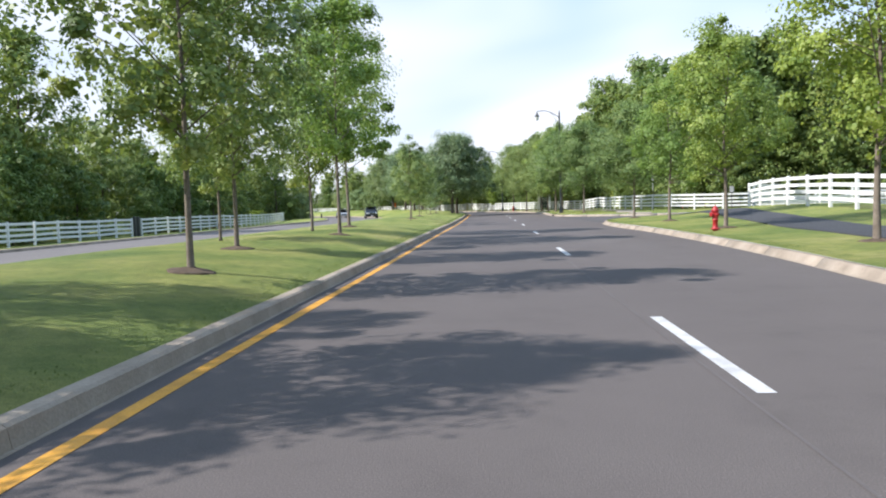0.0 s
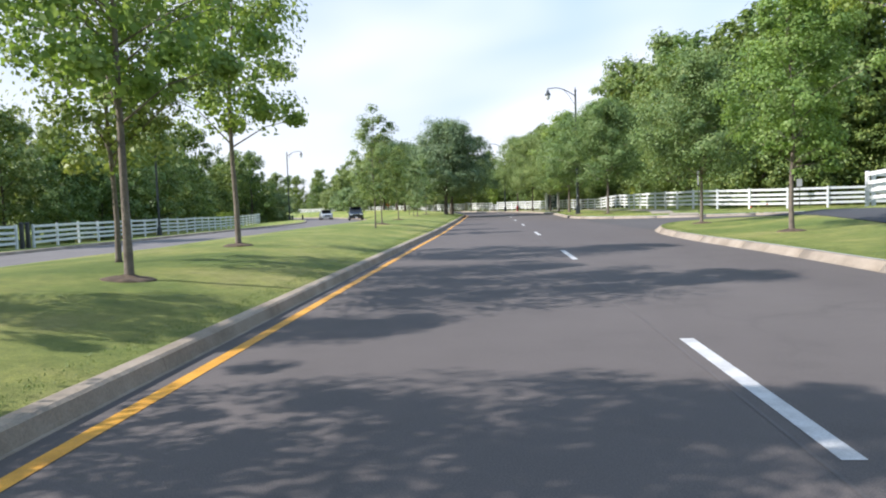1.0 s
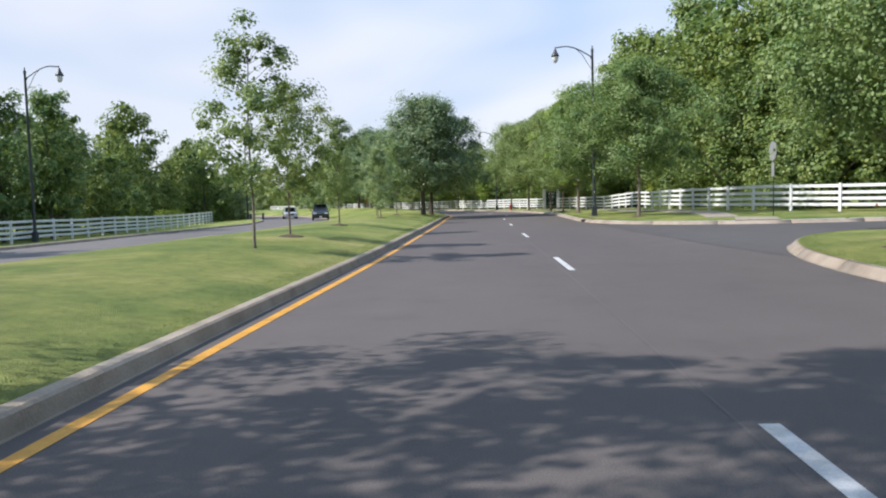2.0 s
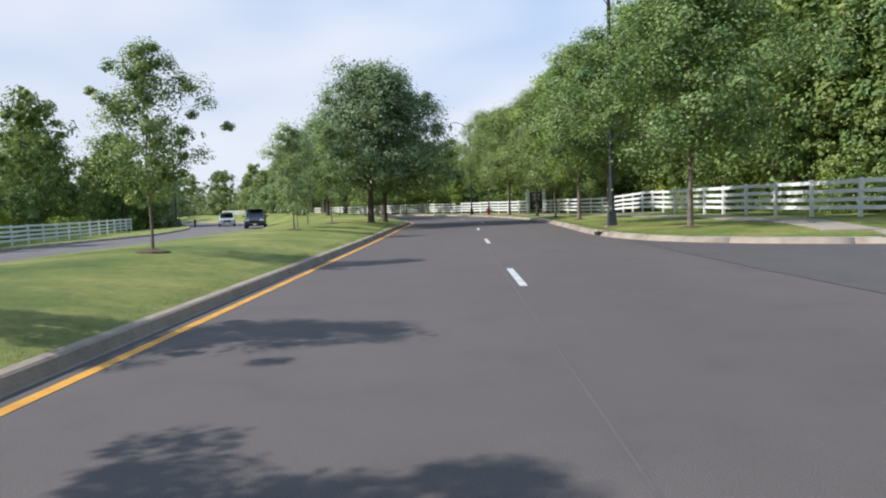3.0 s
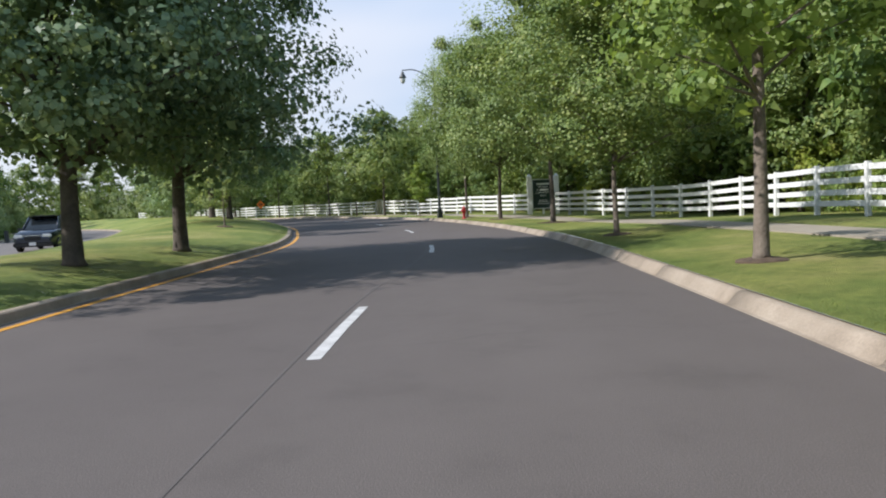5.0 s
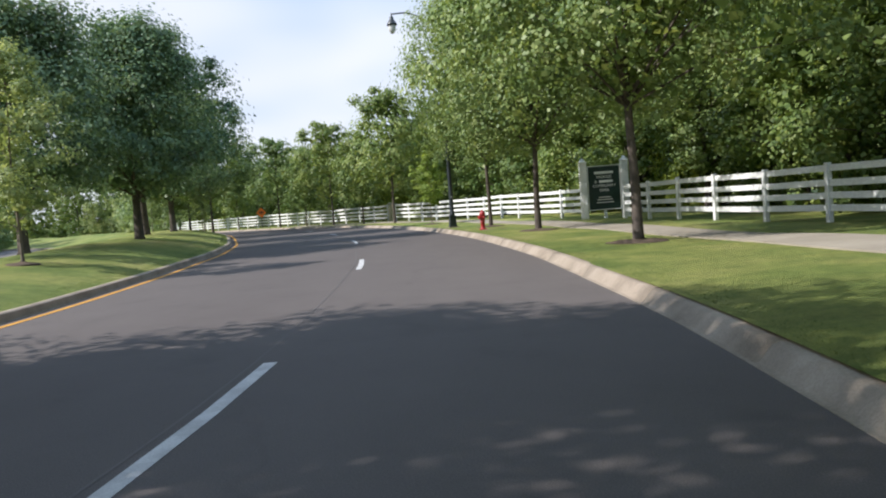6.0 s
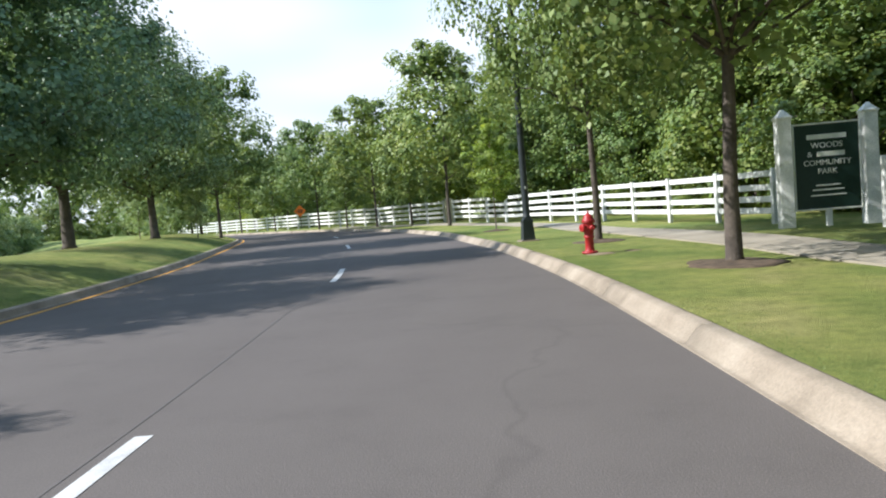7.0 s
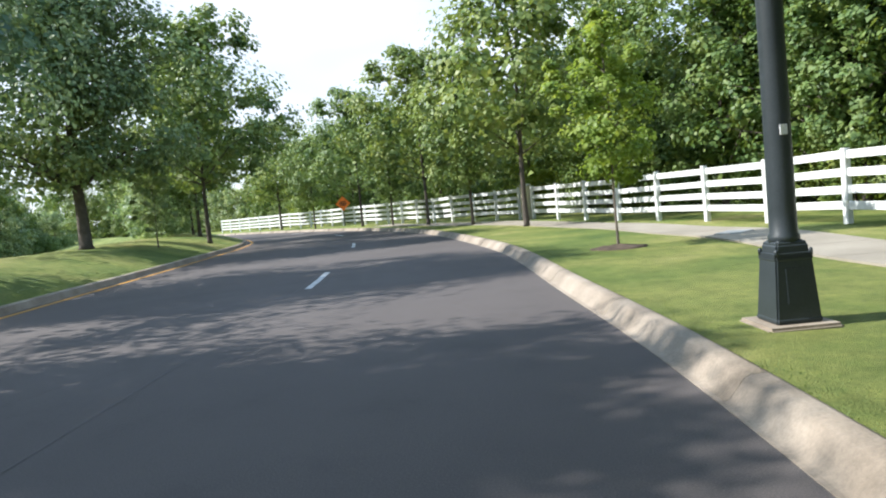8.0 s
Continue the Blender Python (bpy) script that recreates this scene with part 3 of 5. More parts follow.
# ---- trees ----
def crown_mesh(name, seed, height, base, radius, clumps, leaves, leaf, material, shape="oval", flat=0.72, core=0.10, corners=4):
    """Leaf sprays round the ends of the limbs, with gaps between them. Returns the mesh and the spray centres."""
    rng = np.random.default_rng(seed)
    centres, sizes = [], []
    tall = height - base
    lean = rng.uniform(-0.15, 0.15, 2) * radius
    lobes = rng.uniform(0, 6.28, 4)
    for i in range(clumps):
        v = (i + rng.random()) / clumps
        v = v ** 0.85
        if shape == "oval":
            env = math.sin(math.pi * min(1, 0.14 + 0.82 * v)) ** 0.75
        elif shape == "cone":
            env = (1 - v) ** 0.8 * 0.95 + 0.06
        elif shape == "dome":
            env = math.sqrt(max(0.02, 1 - (max(0, v - 0.25) / 0.78) ** 2)) * (0.75 + 0.25 * min(1, v * 5))
        else:
            env = 0.9 * math.sin(math.pi * min(1, 0.25 + 0.7 * v)) ** 0.5
        ang = i * 2.39996 + rng.normal(0, 0.5)
        wob = 1 + 0.22 * math.sin(2 * ang + lobes[0] + 3 * v) + 0.20 * math.sin(3 * ang + lobes[1] - 7 * v) + rng.normal(0, 0.16) + (0.30 if rng.random() < 0.14 else 0)
        r = radius * env * wob * rng.uniform(0.25, 1.0) ** 0.45
        centres.append((r * math.cos(ang) + lean[0] * v, r * math.sin(ang) + lean[1] * v, base + tall * v * 0.97 + rng.normal(0, 0.03) * tall))
        sizes.append(radius * rng.choice([0.11, 0.16, 0.23, 0.31]) * rng.uniform(0.85, 1.25) * (0.75 + 0.35 * env))
    centres, sizes = np.array(centres), np.array(sizes)
    which = rng.integers(0, clumps, leaves)
    n = leaves
    off = rng.normal(0, 1, (n, 3))
    off *= (1.2 * rng.random(n) ** 0.52 / np.linalg.norm(off, axis=1))[:, None]
    off *= sizes[which][:, None] * np.array([1, 1, flat])
    out_dir = centres[which] - np.array([0, 0, base + 0.35 * tall])
    droop = -0.12 * (off[:, 0] ** 2 + off[:, 1] ** 2) / np.maximum(sizes[which], 0.05)
    pos = centres[which] + off
    pos[:, 2] += droop
    round_off = off / np.maximum(np.linalg.norm(off, axis=1), 1e-4)[:, None]
    nor = rng.normal(0, 0.34, (n, 3)) + np.array([0, 0, 0.45]) + 0.75 * round_off + 0.45 * out_dir / np.linalg.norm(out_dir, axis=1)[:, None]
    nor /= np.linalg.norm(nor, axis=1)[:, None]
    u = np.cross(nor, rng.normal(0, 1, (n, 3)))
    u /= np.linalg.norm(u, axis=1)[:, None]
    w = np.cross(nor, u)
    size = leaf * rng.uniform(0.6, 1.35, n)[:, None]
    # the heart of the crown: shaded older leaves along the limbs
    m = int(n * core)
    pick = rng.integers(0, clumps, m)
    shrink = rng.uniform(0.1, 0.72, (m, 1))
    axis_pt = np.c_[np.zeros(m), np.zeros(m), centres[pick][:, 2] - 0.25 * np.hypot(centres[pick][:, 0], centres[pick][:, 1])]
    pos[:m] = axis_pt + (centres[pick] - axis_pt) * shrink + rng.normal(0, 0.07 * radius, (m, 3))
    size[:m] *= 1.7
    v0 = pos - u * size * 0.5
    v2 = pos + u * size * 0.55 - nor * size * 0.12
    v1 = pos + w * size * 0.42 + u * size * 0.05 + nor * size * 0.10
    v3 = pos - w * size * 0.42 + u * size * 0.05 + nor * size * 0.10
    verts = np.stack([v0, v1, v2, v3] if corners == 4 else [v0 - w * size * 0.35, v2, v1], axis=1).reshape(-1, 3)
    faces = np.arange(corners * n).reshape(-1, corners)
    return array_mesh(name, verts, faces, material), centres


def trunk_mesh(name, seed, height, base, r0, centres, material, limbs=26, fork=False):
    rng = random.Random(seed)
    bm = bmesh.new()
    top = base + (height - base) * 0.82
    pts, rad = [], []
    for i in range(9):
        z = top * i / 8
        wob = 0.02 * height * math.sin(i * 0.9 + seed) * (i / 8)
        pts.append((wob, 0.6 * wob * math.cos(seed), z))
        flare = 1.45 if i == 0 else 1.0
        rad.append(max(0.015, r0 * flare * (1 - 0.88 * (z / top) ** 1.1)))
    pts.insert(1, (0, 0, 0.12))
    rad.insert(1, r0 * 1.12)
    tube(bm, pts, rad, 9)
    axis = lambda z: Vector((np.interp(z, [p[2] for p in pts], [p[0] for p in pts]), np.interp(z, [p[2] for p in pts], [p[1] for p in pts]), z))
    order = list(range(len(centres)))
    rng.shuffle(order)
    for i in order[:limbs]:
        c = Vector(centres[i])
        reach = math.hypot(c.x, c.y)
        z = max(base * 0.86, min(top * 0.95, c.z - reach * rng.uniform(0.35, 0.8)))
        a = axis(z)
        mid = a.lerp(c, 0.5) + Vector((rng.uniform(-0.1, 0.1), rng.uniform(-0.1, 0.1), 0.12 * reach - 0.06))
        rr = max(0.012, 0.42 * r0 * (1 - 0.8 * z / top))
        tube(bm, [a, a.lerp(mid, 0.5), mid, c], [rr, rr * 0.8, rr * 0.55, 0.006], 5)
    me = bpy.data.meshes.new(name)
    bm.to_mesh(me)
    bm.free()
    me.materials.append(material)
    return me


def make_tree(seed, height, base, radius, r0, clumps, leaves, leaf, mat, bark, label, group, shape="oval", name="tree", category="tree", limbs=26, flat=0.72, core=0.10, corners=4):
    crown, centres = crown_mesh("crown", seed, height, base, radius, clumps, leaves, leaf, mat, shape, flat, core, corners)
    trunk = trunk_mesh("trunk", seed, height, base, r0, centres, bark, limbs)
    ob = tagged(new(name), label, category, group)
    shared("trunk", trunk, ob)
    shared("crown", crown, ob)
    return ob


used = set()


def plant(proto, x, y, scale=1.0, stretch=1.0, turn=None, z=None, lean=0.0):
    """Puts a tree at a place; the first one is the built one itself."""
    turn = random.uniform(0, 360) if turn is None else turn
    m = pose(x, y, (gz(x, y) if z is None else z) - 0.03, lean, 0, turn) @ Matrix.Diagonal((scale, scale, scale * stretch, 1))
    if proto.name not in used:
        used.add(proto.name)
        proto.matrix_basis = m
        return proto
    return copy_thing(proto, m)


def mulch(x, y, r, material=None, label="low ring of dark brown bark mulch round a tree trunk", category="mulch", group="mulch rings", flat=1.0):
    bm = bmesh.new()
    rng = random.Random(int(x * 31 + y * 17))
    rings = []
    for rr, zz in ((r * 1.02, -0.03), (r, 0.012), (r * 0.75, 0.03), (r * 0.4, 0.045), (0.06, 0.07)):
        ring = []
        for i in range(18):
            a = 2 * math.pi * i / 18
            k = rr * (1 + rng.uniform(-0.10, 0.10))
            px, py = x + k * math.cos(a), y + k * math.sin(a)
            ring.append(bm.verts.new((px - x, py - y, gz(px, py) - gz(x, y) + (zz + rng.uniform(-0.012, 0.012)) * flat)))
        rings.append(ring)
    for a, b in zip(rings, rings[1:]):
        for i in range(18):
            bm.faces.new((a[i], a[(i + 1) % 18], b[(i + 1) % 18], b[i])).smooth = True
    bm.faces.new(rings[-1])
    ob = part("mulch_ring" if material is None else "bare_patch", bm, material or MULCH, None)
    ob.location = (x, y, gz(x, y))
    return tagged(ob, label, category, group)


BED = "trees of the median"
KERBSIDE = "trees beside the pavement"
young_a = make_tree(11, 7.8, 2.1, 1.9, 0.06, 74, 18000, 0.092, LEAF_MAPLE, BARK, "young maple with a slim pale trunk in the median lawn", BED, core=0.06)
young_b = make_tree(12, 8.2, 2.5, 1.9, 0.06, 66, 17000, 0.092, LEAF_BRIGHT, BARK, "young maple with bright yellow-green leaves in the median lawn", BED, core=0.05)
thin_a = make_tree(13, 7.4, 2.1, 1.75, 0.05, 40, 7500, 0.105, LEAF_MAPLE, BARK, "thin young tree with sparse open branches in the median lawn", BED, limbs=34, core=0.04)
pale_a = make_tree(14, 6.6, 1.3, 1.6, 0.05, 60, 11000, 0.095, LEAF_PALE, BARK, "slim young tree with pale silvery leaves in the median lawn", BED)
big_dark = make_tree(15, 10.4, 2.5, 4.0, 0.21, 150, 34000, 0.15, LEAF_DARK, BARK_DARK, "large dense dark-green maple with a thick trunk in the median", BED, "dome", limbs=34, core=0.16)
side_a = make_tree(16, 8.7, 2.8, 2.9, 0.085, 105, 36000, 0.096, LEAF_MAPLE, BARK, "leafy maple with a straight grey trunk on the verge", KERBSIDE, "dome", limbs=34, core=0.14)
side_b = make_tree(17, 8.0, 2.4, 2.1, 0.08, 72, 19000, 0.096, LEAF_BRIGHT, BARK, "leafy light-green maple with a straight trunk on the verge", KERBSIDE, limbs=34, core=0.06)
side_c = make_tree(18, 9.6, 3.2, 3.5, 0.105, 130, 54000, 0.098, LEAF_MAPLE, BARK_DARK, "broad leafy maple with a dark trunk on the verge", KERBSIDE, "dome", limbs=40, core=0.14)
far_a = make_tree(20, 8.7, 2.6, 2.8, 0.085, 70, 9500, 0.17, LEAF_MAPLE, BARK_DARK, "leafy maple with a straight dark trunk further along the verge", KERBSIDE, "dome", limbs=22, core=0.12)
far_b = make_tree(21, 8.4, 2.2, 2.4, 0.08, 62, 8500, 0.17, LEAF_MAPLE, BARK_DARK, "narrow leafy maple further along the verge", KERBSIDE, limbs=22, core=0.12)
sapling = make_tree(19, 4.7, 1.35, 0.95, 0.028, 50, 8500, 0.085, LEAF_LIME, BARK, "slender sapling with lime-green leaves on the verge", KERBSIDE)

MEDIAN = [(young_a, 0.0, 10.0, 0.86, 1), (young_a, -1.1, 15.05, 1.0, 1), (young_a, -2.95, 18.95, 0.82, 0), (young_b, -0.36, 22.5, 1.0, 1),
          (young_a, -1.9, 25.1, 0.98, 0), (young_b, -1.5, 30.0, 1.12, 1), (thin_a, -0.3, 43.7, 0.69, 0), (young_a, -0.7, 48.3, 0.66, 1), (young_a, -1.0, 57.3, 0.66, 1),
          (pale_a, -1.2, 71.6, 0.66, 1), (pale_a, -1.95, 75.6, 0.78, 0), (thin_a, -1.3, 81.2, 1.1, 1), (thin_a, -3.3, 84.4, 0.95, 0),
          (big_dark, 0.38, 85.4, 0.90, 0), (big_dark, 0.72, 90.2, 1.0, 0), (pale_a, -2.13, 102.96, 1.22, 1), (pale_a, -4.82, 105.22, 1.15, 0),
          (big_dark, -6.63, 109.45, 0.92, 0), (big_dark, -5.9, 115.9, 0.98, 0), (big_dark, -9.6, 123.7, 1.12, 0), (big_dark, -13.2, 134.7, 1.12, 0),
          (far_a, -13.47, 142.24, 1.2, 0), (far_a, -17.49, 147.06, 0.95, 0), (pale_a, -12.11, 137.11, 0.85, 0), (pale_a, -16.64, 138.55, 1.0, 0), (far_b, -19.21, 148.8, 0.9, 0), (far_b, -24.58, 153.82, 0.9, 0),
          # unseen trees; the first three are added for their shadows on lawn and road
          (young_b, -6.2, 5.3, 0.95, 0), (young_a, -4.6, 2.6, 0.9, 0), (young_a, -1.7, 3.6, 0.9, 1), (young_b, -0.8, -6.0, 1.0, 1), (far_b, 0.2, -13.0, 0.9, 0), (far_b, -1.5, -20.0, 0.9, 0)]
VERGE = [(side_b, 12.6, 15.3, 0.95, 1), (side_b, 12.42, 24.2, 0.9, 1), (side_b, 12.73, 32.7, 0.88, 1), (side_a, 12.95, 41.5, 0.76, 1),
         (side_a, 13.45, 66.1, 1.42, 1), (side_a, 12.2, 72.9, 1.4, 1), (side_b, 12.4, 81.6, 1.38, 1), (side_a, 12.25, 89.8, 1.15, 1),
         (side_c, 12.45, 102.4, 1.08, 1), (side_c, 10.81, 111.6, 1.0, 1), (sapling, 5.6, 127.7, 0.92, 1),
         (far_a, 1.75, 139.4, 0.95, 0), (far_b, -1.6, 144.6, 0.97, 0), (far_a, -5.2, 149.2, 0.88, 0), (far_b, -8.8, 153.4, 0.9, 0), (far_a, -12.9, 158.3, 0.88, 0),
         (far_b, -19.5, 164.2, 0.95, 0), (far_a, -26, 170.3, 0.95, 0), (side_b, 12.3, 6.0, 1.0, 1), (far_a, 12.0, -3.0, 1.0, 0)]
for proto, x, y, k, ring in MEDIAN + VERGE:
    plant(proto, x, y, k, 0.88 if k > 1.14 and proto in (side_a, side_b) else 1.0)
    if ring:
        mulch(x, y, {sapling: 0.5, side_c: 0.68}.get(proto, 0.36))

for x, y, r in ((9.0, 114.4, 0.27), (9.62, 114.75, 0.17)):
    mulch(x, y, r, SOIL, "patch of bare dry soil in the lawn beside a hydrant", "soil", "bare soil patches", 0.25)
plant(side_c, 9.1, 118.2, 0.78, 1.32)
mulch(9.1, 118.2, 0.6)

# ---- woods behind the fences ----
WOODS = "woodland trees"
wood_a = make_tree(31, 11.0, 1.6, 3.5, 0.17, 85, 12000, 0.21, LEAF_WOOD, BARK_DARK, "tall woodland tree with dense green leaves behind the fence", WOODS, "dome", core=0.16)
wood_b = make_tree(32, 12.5, 2.2, 3.1, 0.18, 80, 11500, 0.21, LEAF_MAPLE, BARK_DARK, "tall woodland tree with mid-green leaves behind the fence", WOODS, core=0.16)
wood_c = make_tree(33, 9.0, 0.6, 3.0, 0.14, 75, 10500, 0.20, LEAF_WOOD, BARK_DARK, "bushy woodland tree with leaves down to the ground", WOODS, "dome", core=0.16)
wood_d = make_tree(37, 11.5, 1.0, 3.7, 0.17, 80, 6500, 0.33, LEAF_WOOD, BARK_DARK, "woodland tree with dense foliage deep in the woods", WOODS, "dome", core=0.14, limbs=12, corners=3)
wood_e = make_tree(38, 12.5, 1.8, 3.1, 0.17, 76, 6500, 0.31, LEAF_MAPLE, BARK_DARK, "tall narrow woodland tree deep in the woods", WOODS, core=0.14, limbs=12, corners=3)
wood_f = make_tree(39, 9.0, 0.5, 3.0, 0.14, 70, 6000, 0.30, LEAF_WOOD, BARK_DARK, "bushy woodland tree deep in the woods", WOODS, "dome", core=0.14, limbs=12, corners=3)
bush_a = make_tree(34, 3.6, 0.1, 2.1, 0.05, 56, 4600, 0.19, LEAF_LIME, BARK_DARK, "lime-green shrub at the edge of the woods", "shrubs at the edge of the woods", "dome", "shrub", "shrub", 14, corners=3)
bush_c = make_tree(36, 3.8, 0.1, 2.0, 0.05, 50, 4400, 0.18, LEAF_PALE, BARK_DARK, "pale grey-green shrub beyond the road", "shrubs at the edge of the woods", "dome", "shrub", "shrub", 14, corners=3)
bush_b = make_tree(35, 3.2, 0.1, 2.3, 0.05, 56, 4600, 0.19, LEAF_WOOD, BARK_DARK, "dense green shrub at the edge of the woods", "shrubs at the edge of the woods", "dome", "shrub", "shrub", 14, corners=3)

FENCE_R = spline([(60, 61), (40, 61), (30, 61.5), (24, 63), (20.5, 67), (19.2, 73), (18.7, 82), (18.7, 91), (18.3, 99), (17.3, 104.5), (16.1, 109), (15.1, 113.8),
                  (14.15, 118.2), (12.5, 122.7), (11.5, 124.9), (9.9, 128.9), (8.0, 132.9), (5.0, 138.3), (0.2, 146), (-5.5, 152.5), (-11, 158.5),
                  (-17, 165), (-28, 174.5), (-42, 184)], 0.5)
FENCE_L = spline([(-22, -12), (-22, 30), (-22.5, 52), (-23, 70), (-25, 90), (-28, 110), (-30, 119)], 0.5)
rng = random.Random(5)
right_total = float(np.linalg.norm(np.diff(FENCE_R, axis=0), axis=1).sum())


def woods_along(line, s0, s1, rows, step, side, kinds, z=None):
    for depth, k0, k1 in rows:
        s = s0 + rng.uniform(0, step)
        while s < s1:
            x, y, a = length_at(line, s)
            d = depth + rng.uniform(-1.0, 1.0)
            px, py = x + math.sin(a) * side * d, y - math.cos(a) * side * d
            plant(rng.choice(kinds), px, py, rng.uniform(k0, k1), rng.uniform(0.9, 1.12), rng.uniform(0, 360), z)
            s += step * rng.uniform(0.75, 1.3)


bend = float(np.linalg.norm(np.diff(FENCE_R[FENCE_R[:, 1] < 143], axis=0), axis=1).sum())
corner = float(np.linalg.norm(np.diff(FENCE_R[:int(np.argmax(FENCE_R[:, 1] > 68))], axis=0), axis=1).sum())
woods_along(FENCE_R, 22, right_total, [(4.3, 0.5, 1.0)], 3.0, 1, [bush_a, bush_b, bush_b, bush_b], 0.2)
woods_along(FENCE_R, 18, bend, [(4.4, 0.75, 0.98)], 4.4, 1, [wood_a, wood_b, wood_c, wood_c], 0.2)
woods_along(FENCE_R, 18, bend, [(9.8, 0.95, 1.15)], 4.4, 1, [wood_d, wood_e, wood_f, wood_f], 0.2)
woods_along(FENCE_R, 0, bend, [(16, 1.05, 1.3)], 5.4, 1, [wood_d, wood_d, wood_e], 0.2)
woods_along(FENCE_R, corner, corner + 18, [(10.5, 1.3, 1.5)], 4.6, 1, [wood_d, wood_e], 0.2)
woods_along(FENCE_R, bend - 26, bend, [(12.5, 0.85, 1.0)], 4.6, 1, [wood_d, wood_e], 0.2)
woods_along(FENCE_R, corner - 2, corner + 32, [(6.8, 1.25, 1.4)], 4.6, 1, [wood_a, wood_b], 0.2)
woods_along(FENCE_R, bend - 24, bend - 4, [(7.0, 0.75, 0.9)], 4.4, 1, [wood_a, wood_b], 0.2)
woods_along(FENCE_R, bend, right_total, [(5.0, 0.5, 0.72), (10, 0.6, 0.8)], 4.8, 1, [wood_d, wood_e, wood_f], 0.2)
woods_along(FENCE_R, 18, corner - 3, [(7.5, 1.05, 1.3)], 5.5, 1, [wood_d, wood_e], 0.2)
SOUTH_WOOD = spline([(26, -8), (28, 10), (30, 25), (33, 40), (42, 50)], 0.5)
woods_along(SOUTH_WOOD, 0, 70, [(2, 0.55, 0.75), (8, 0.7, 0.9)], 5.5, 1, [wood_d, wood_e, wood_f], 0.4)
woods_along(FENCE_L, 0, 135, [(4.0, 0.5, 0.8)], 4.2, -1, [wood_f, bush_b, bush_a, wood_f], -0.5)
woods_along(FENCE_L, 0, 74, [(9.0, 0.5, 0.72), (16, 0.6, 0.8)], 5.6, -1, [wood_d, wood_d], -0.5)
woods_along(FENCE_L, 74, 108, [(8.0, 0.6, 0.8), (14, 0.65, 0.85)], 5.2, -1, [wood_e, wood_d], -0.5)
woods_along(FENCE_L, 108, 135, [(9, 0.5, 0.7), (16, 0.6, 0.75)], 6.0, -1, [wood_d, wood_e, wood_d], -0.5)
FAR_L = spline([(-32, 122), (-40, 135), (-48, 150), (-55, 165), (-70, 182)], 0.5)
woods_along(FAR_L, 0, 70, [(-4.5, 0.7, 1.15)], 3.2, -1, [bush_c, bush_c, bush_b], -0.5)
woods_along(FAR_L, 0, 75, [(0, 0.7, 0.95), (9, 0.9, 1.2)], 6.0, -1, [wood_d, wood_f, wood_d], -0.5)
SHRUBS = offset(YEL, -22.5)
shrub_d = np.r_[0, np.cumsum(np.linalg.norm(np.diff(SHRUBS, axis=0), axis=1))]
s_from, s_to = float(np.interp(127, SHRUBS[:, 1], shrub_d)), float(np.interp(172, SHRUBS[:, 1], shrub_d))
woods_along(SHRUBS, s_from, s_to, [(1.0, 0.7, 1.15)], 3.2, -1, [bush_c, bush_c, bush_b], -0.4)
woods_along(SHRUBS, s_from, s_to, [(5.5, 0.4, 0.62)], 4.2, -1, [wood_f, wood_f, wood_d], -0.4)
FAR_N = spline([(-80, 195), (-55, 200), (-30, 195), (-5, 186), (20, 178)], 0.5)
woods_along(FAR_N, 0, 60, [(-3.0, 1.0, 1.5)], 2.6, -1, [bush_b, bush_c, bush_b], 0.0)
woods_along(FAR_L, 30, 75, [(-1.5, 0.9, 1.4)], 2.8, -1, [bush_b, bush_c], -0.5)
for kind, x, y, k in ((bush_c, -19.5, 146.5, 0.85), (bush_c, -22.3, 149.6, 1.0), (bush_c, -24.6, 153.0, 0.9), (pale_a, -21.0, 148.0, 0.75), (bush_c, -27.5, 157.0, 1.0)):
    plant(kind, x, y, k)
for kind, x, y, k in ((wood_a, 8.4, 139.5, 0.82), (wood_b, 11.4, 135.0, 0.76), (wood_a, 14.0, 129.5, 0.84), (wood_b, 6.4, 144.5, 0.74), (wood_a, 10.8, 141.5, 0.92), (wood_b, 16.3, 124.5, 0.8), (wood_a, 4.1, 147.2, 0.78), (wood_d, 5.0, 151.5, 0.84)):
    plant(kind, x, y, k, 1.0, None, 0.2)
woods_along(FAR_N, 0, 110, [(0, 0.6, 0.85), (10, 0.75, 0.95)], 6.5, -1, [wood_d, wood_d, wood_e], 0.2)
woods_along(FENCE_R, corner + 22, corner + 50, [(7.5, 1.3, 1.5)], 4.2, 1, [wood_a, wood_e, wood_d], 0.2)

for x, y, k in ((-29.5, 50, 1.2), (-30.5, 45, 1.1), (-26.0, 77.5, 0.82), (-26.5, 73.0, 0.76), (-27.5, 81.0, 0.7)):
    plant(wood_e, x, y, k, 1.0, None, -0.5)


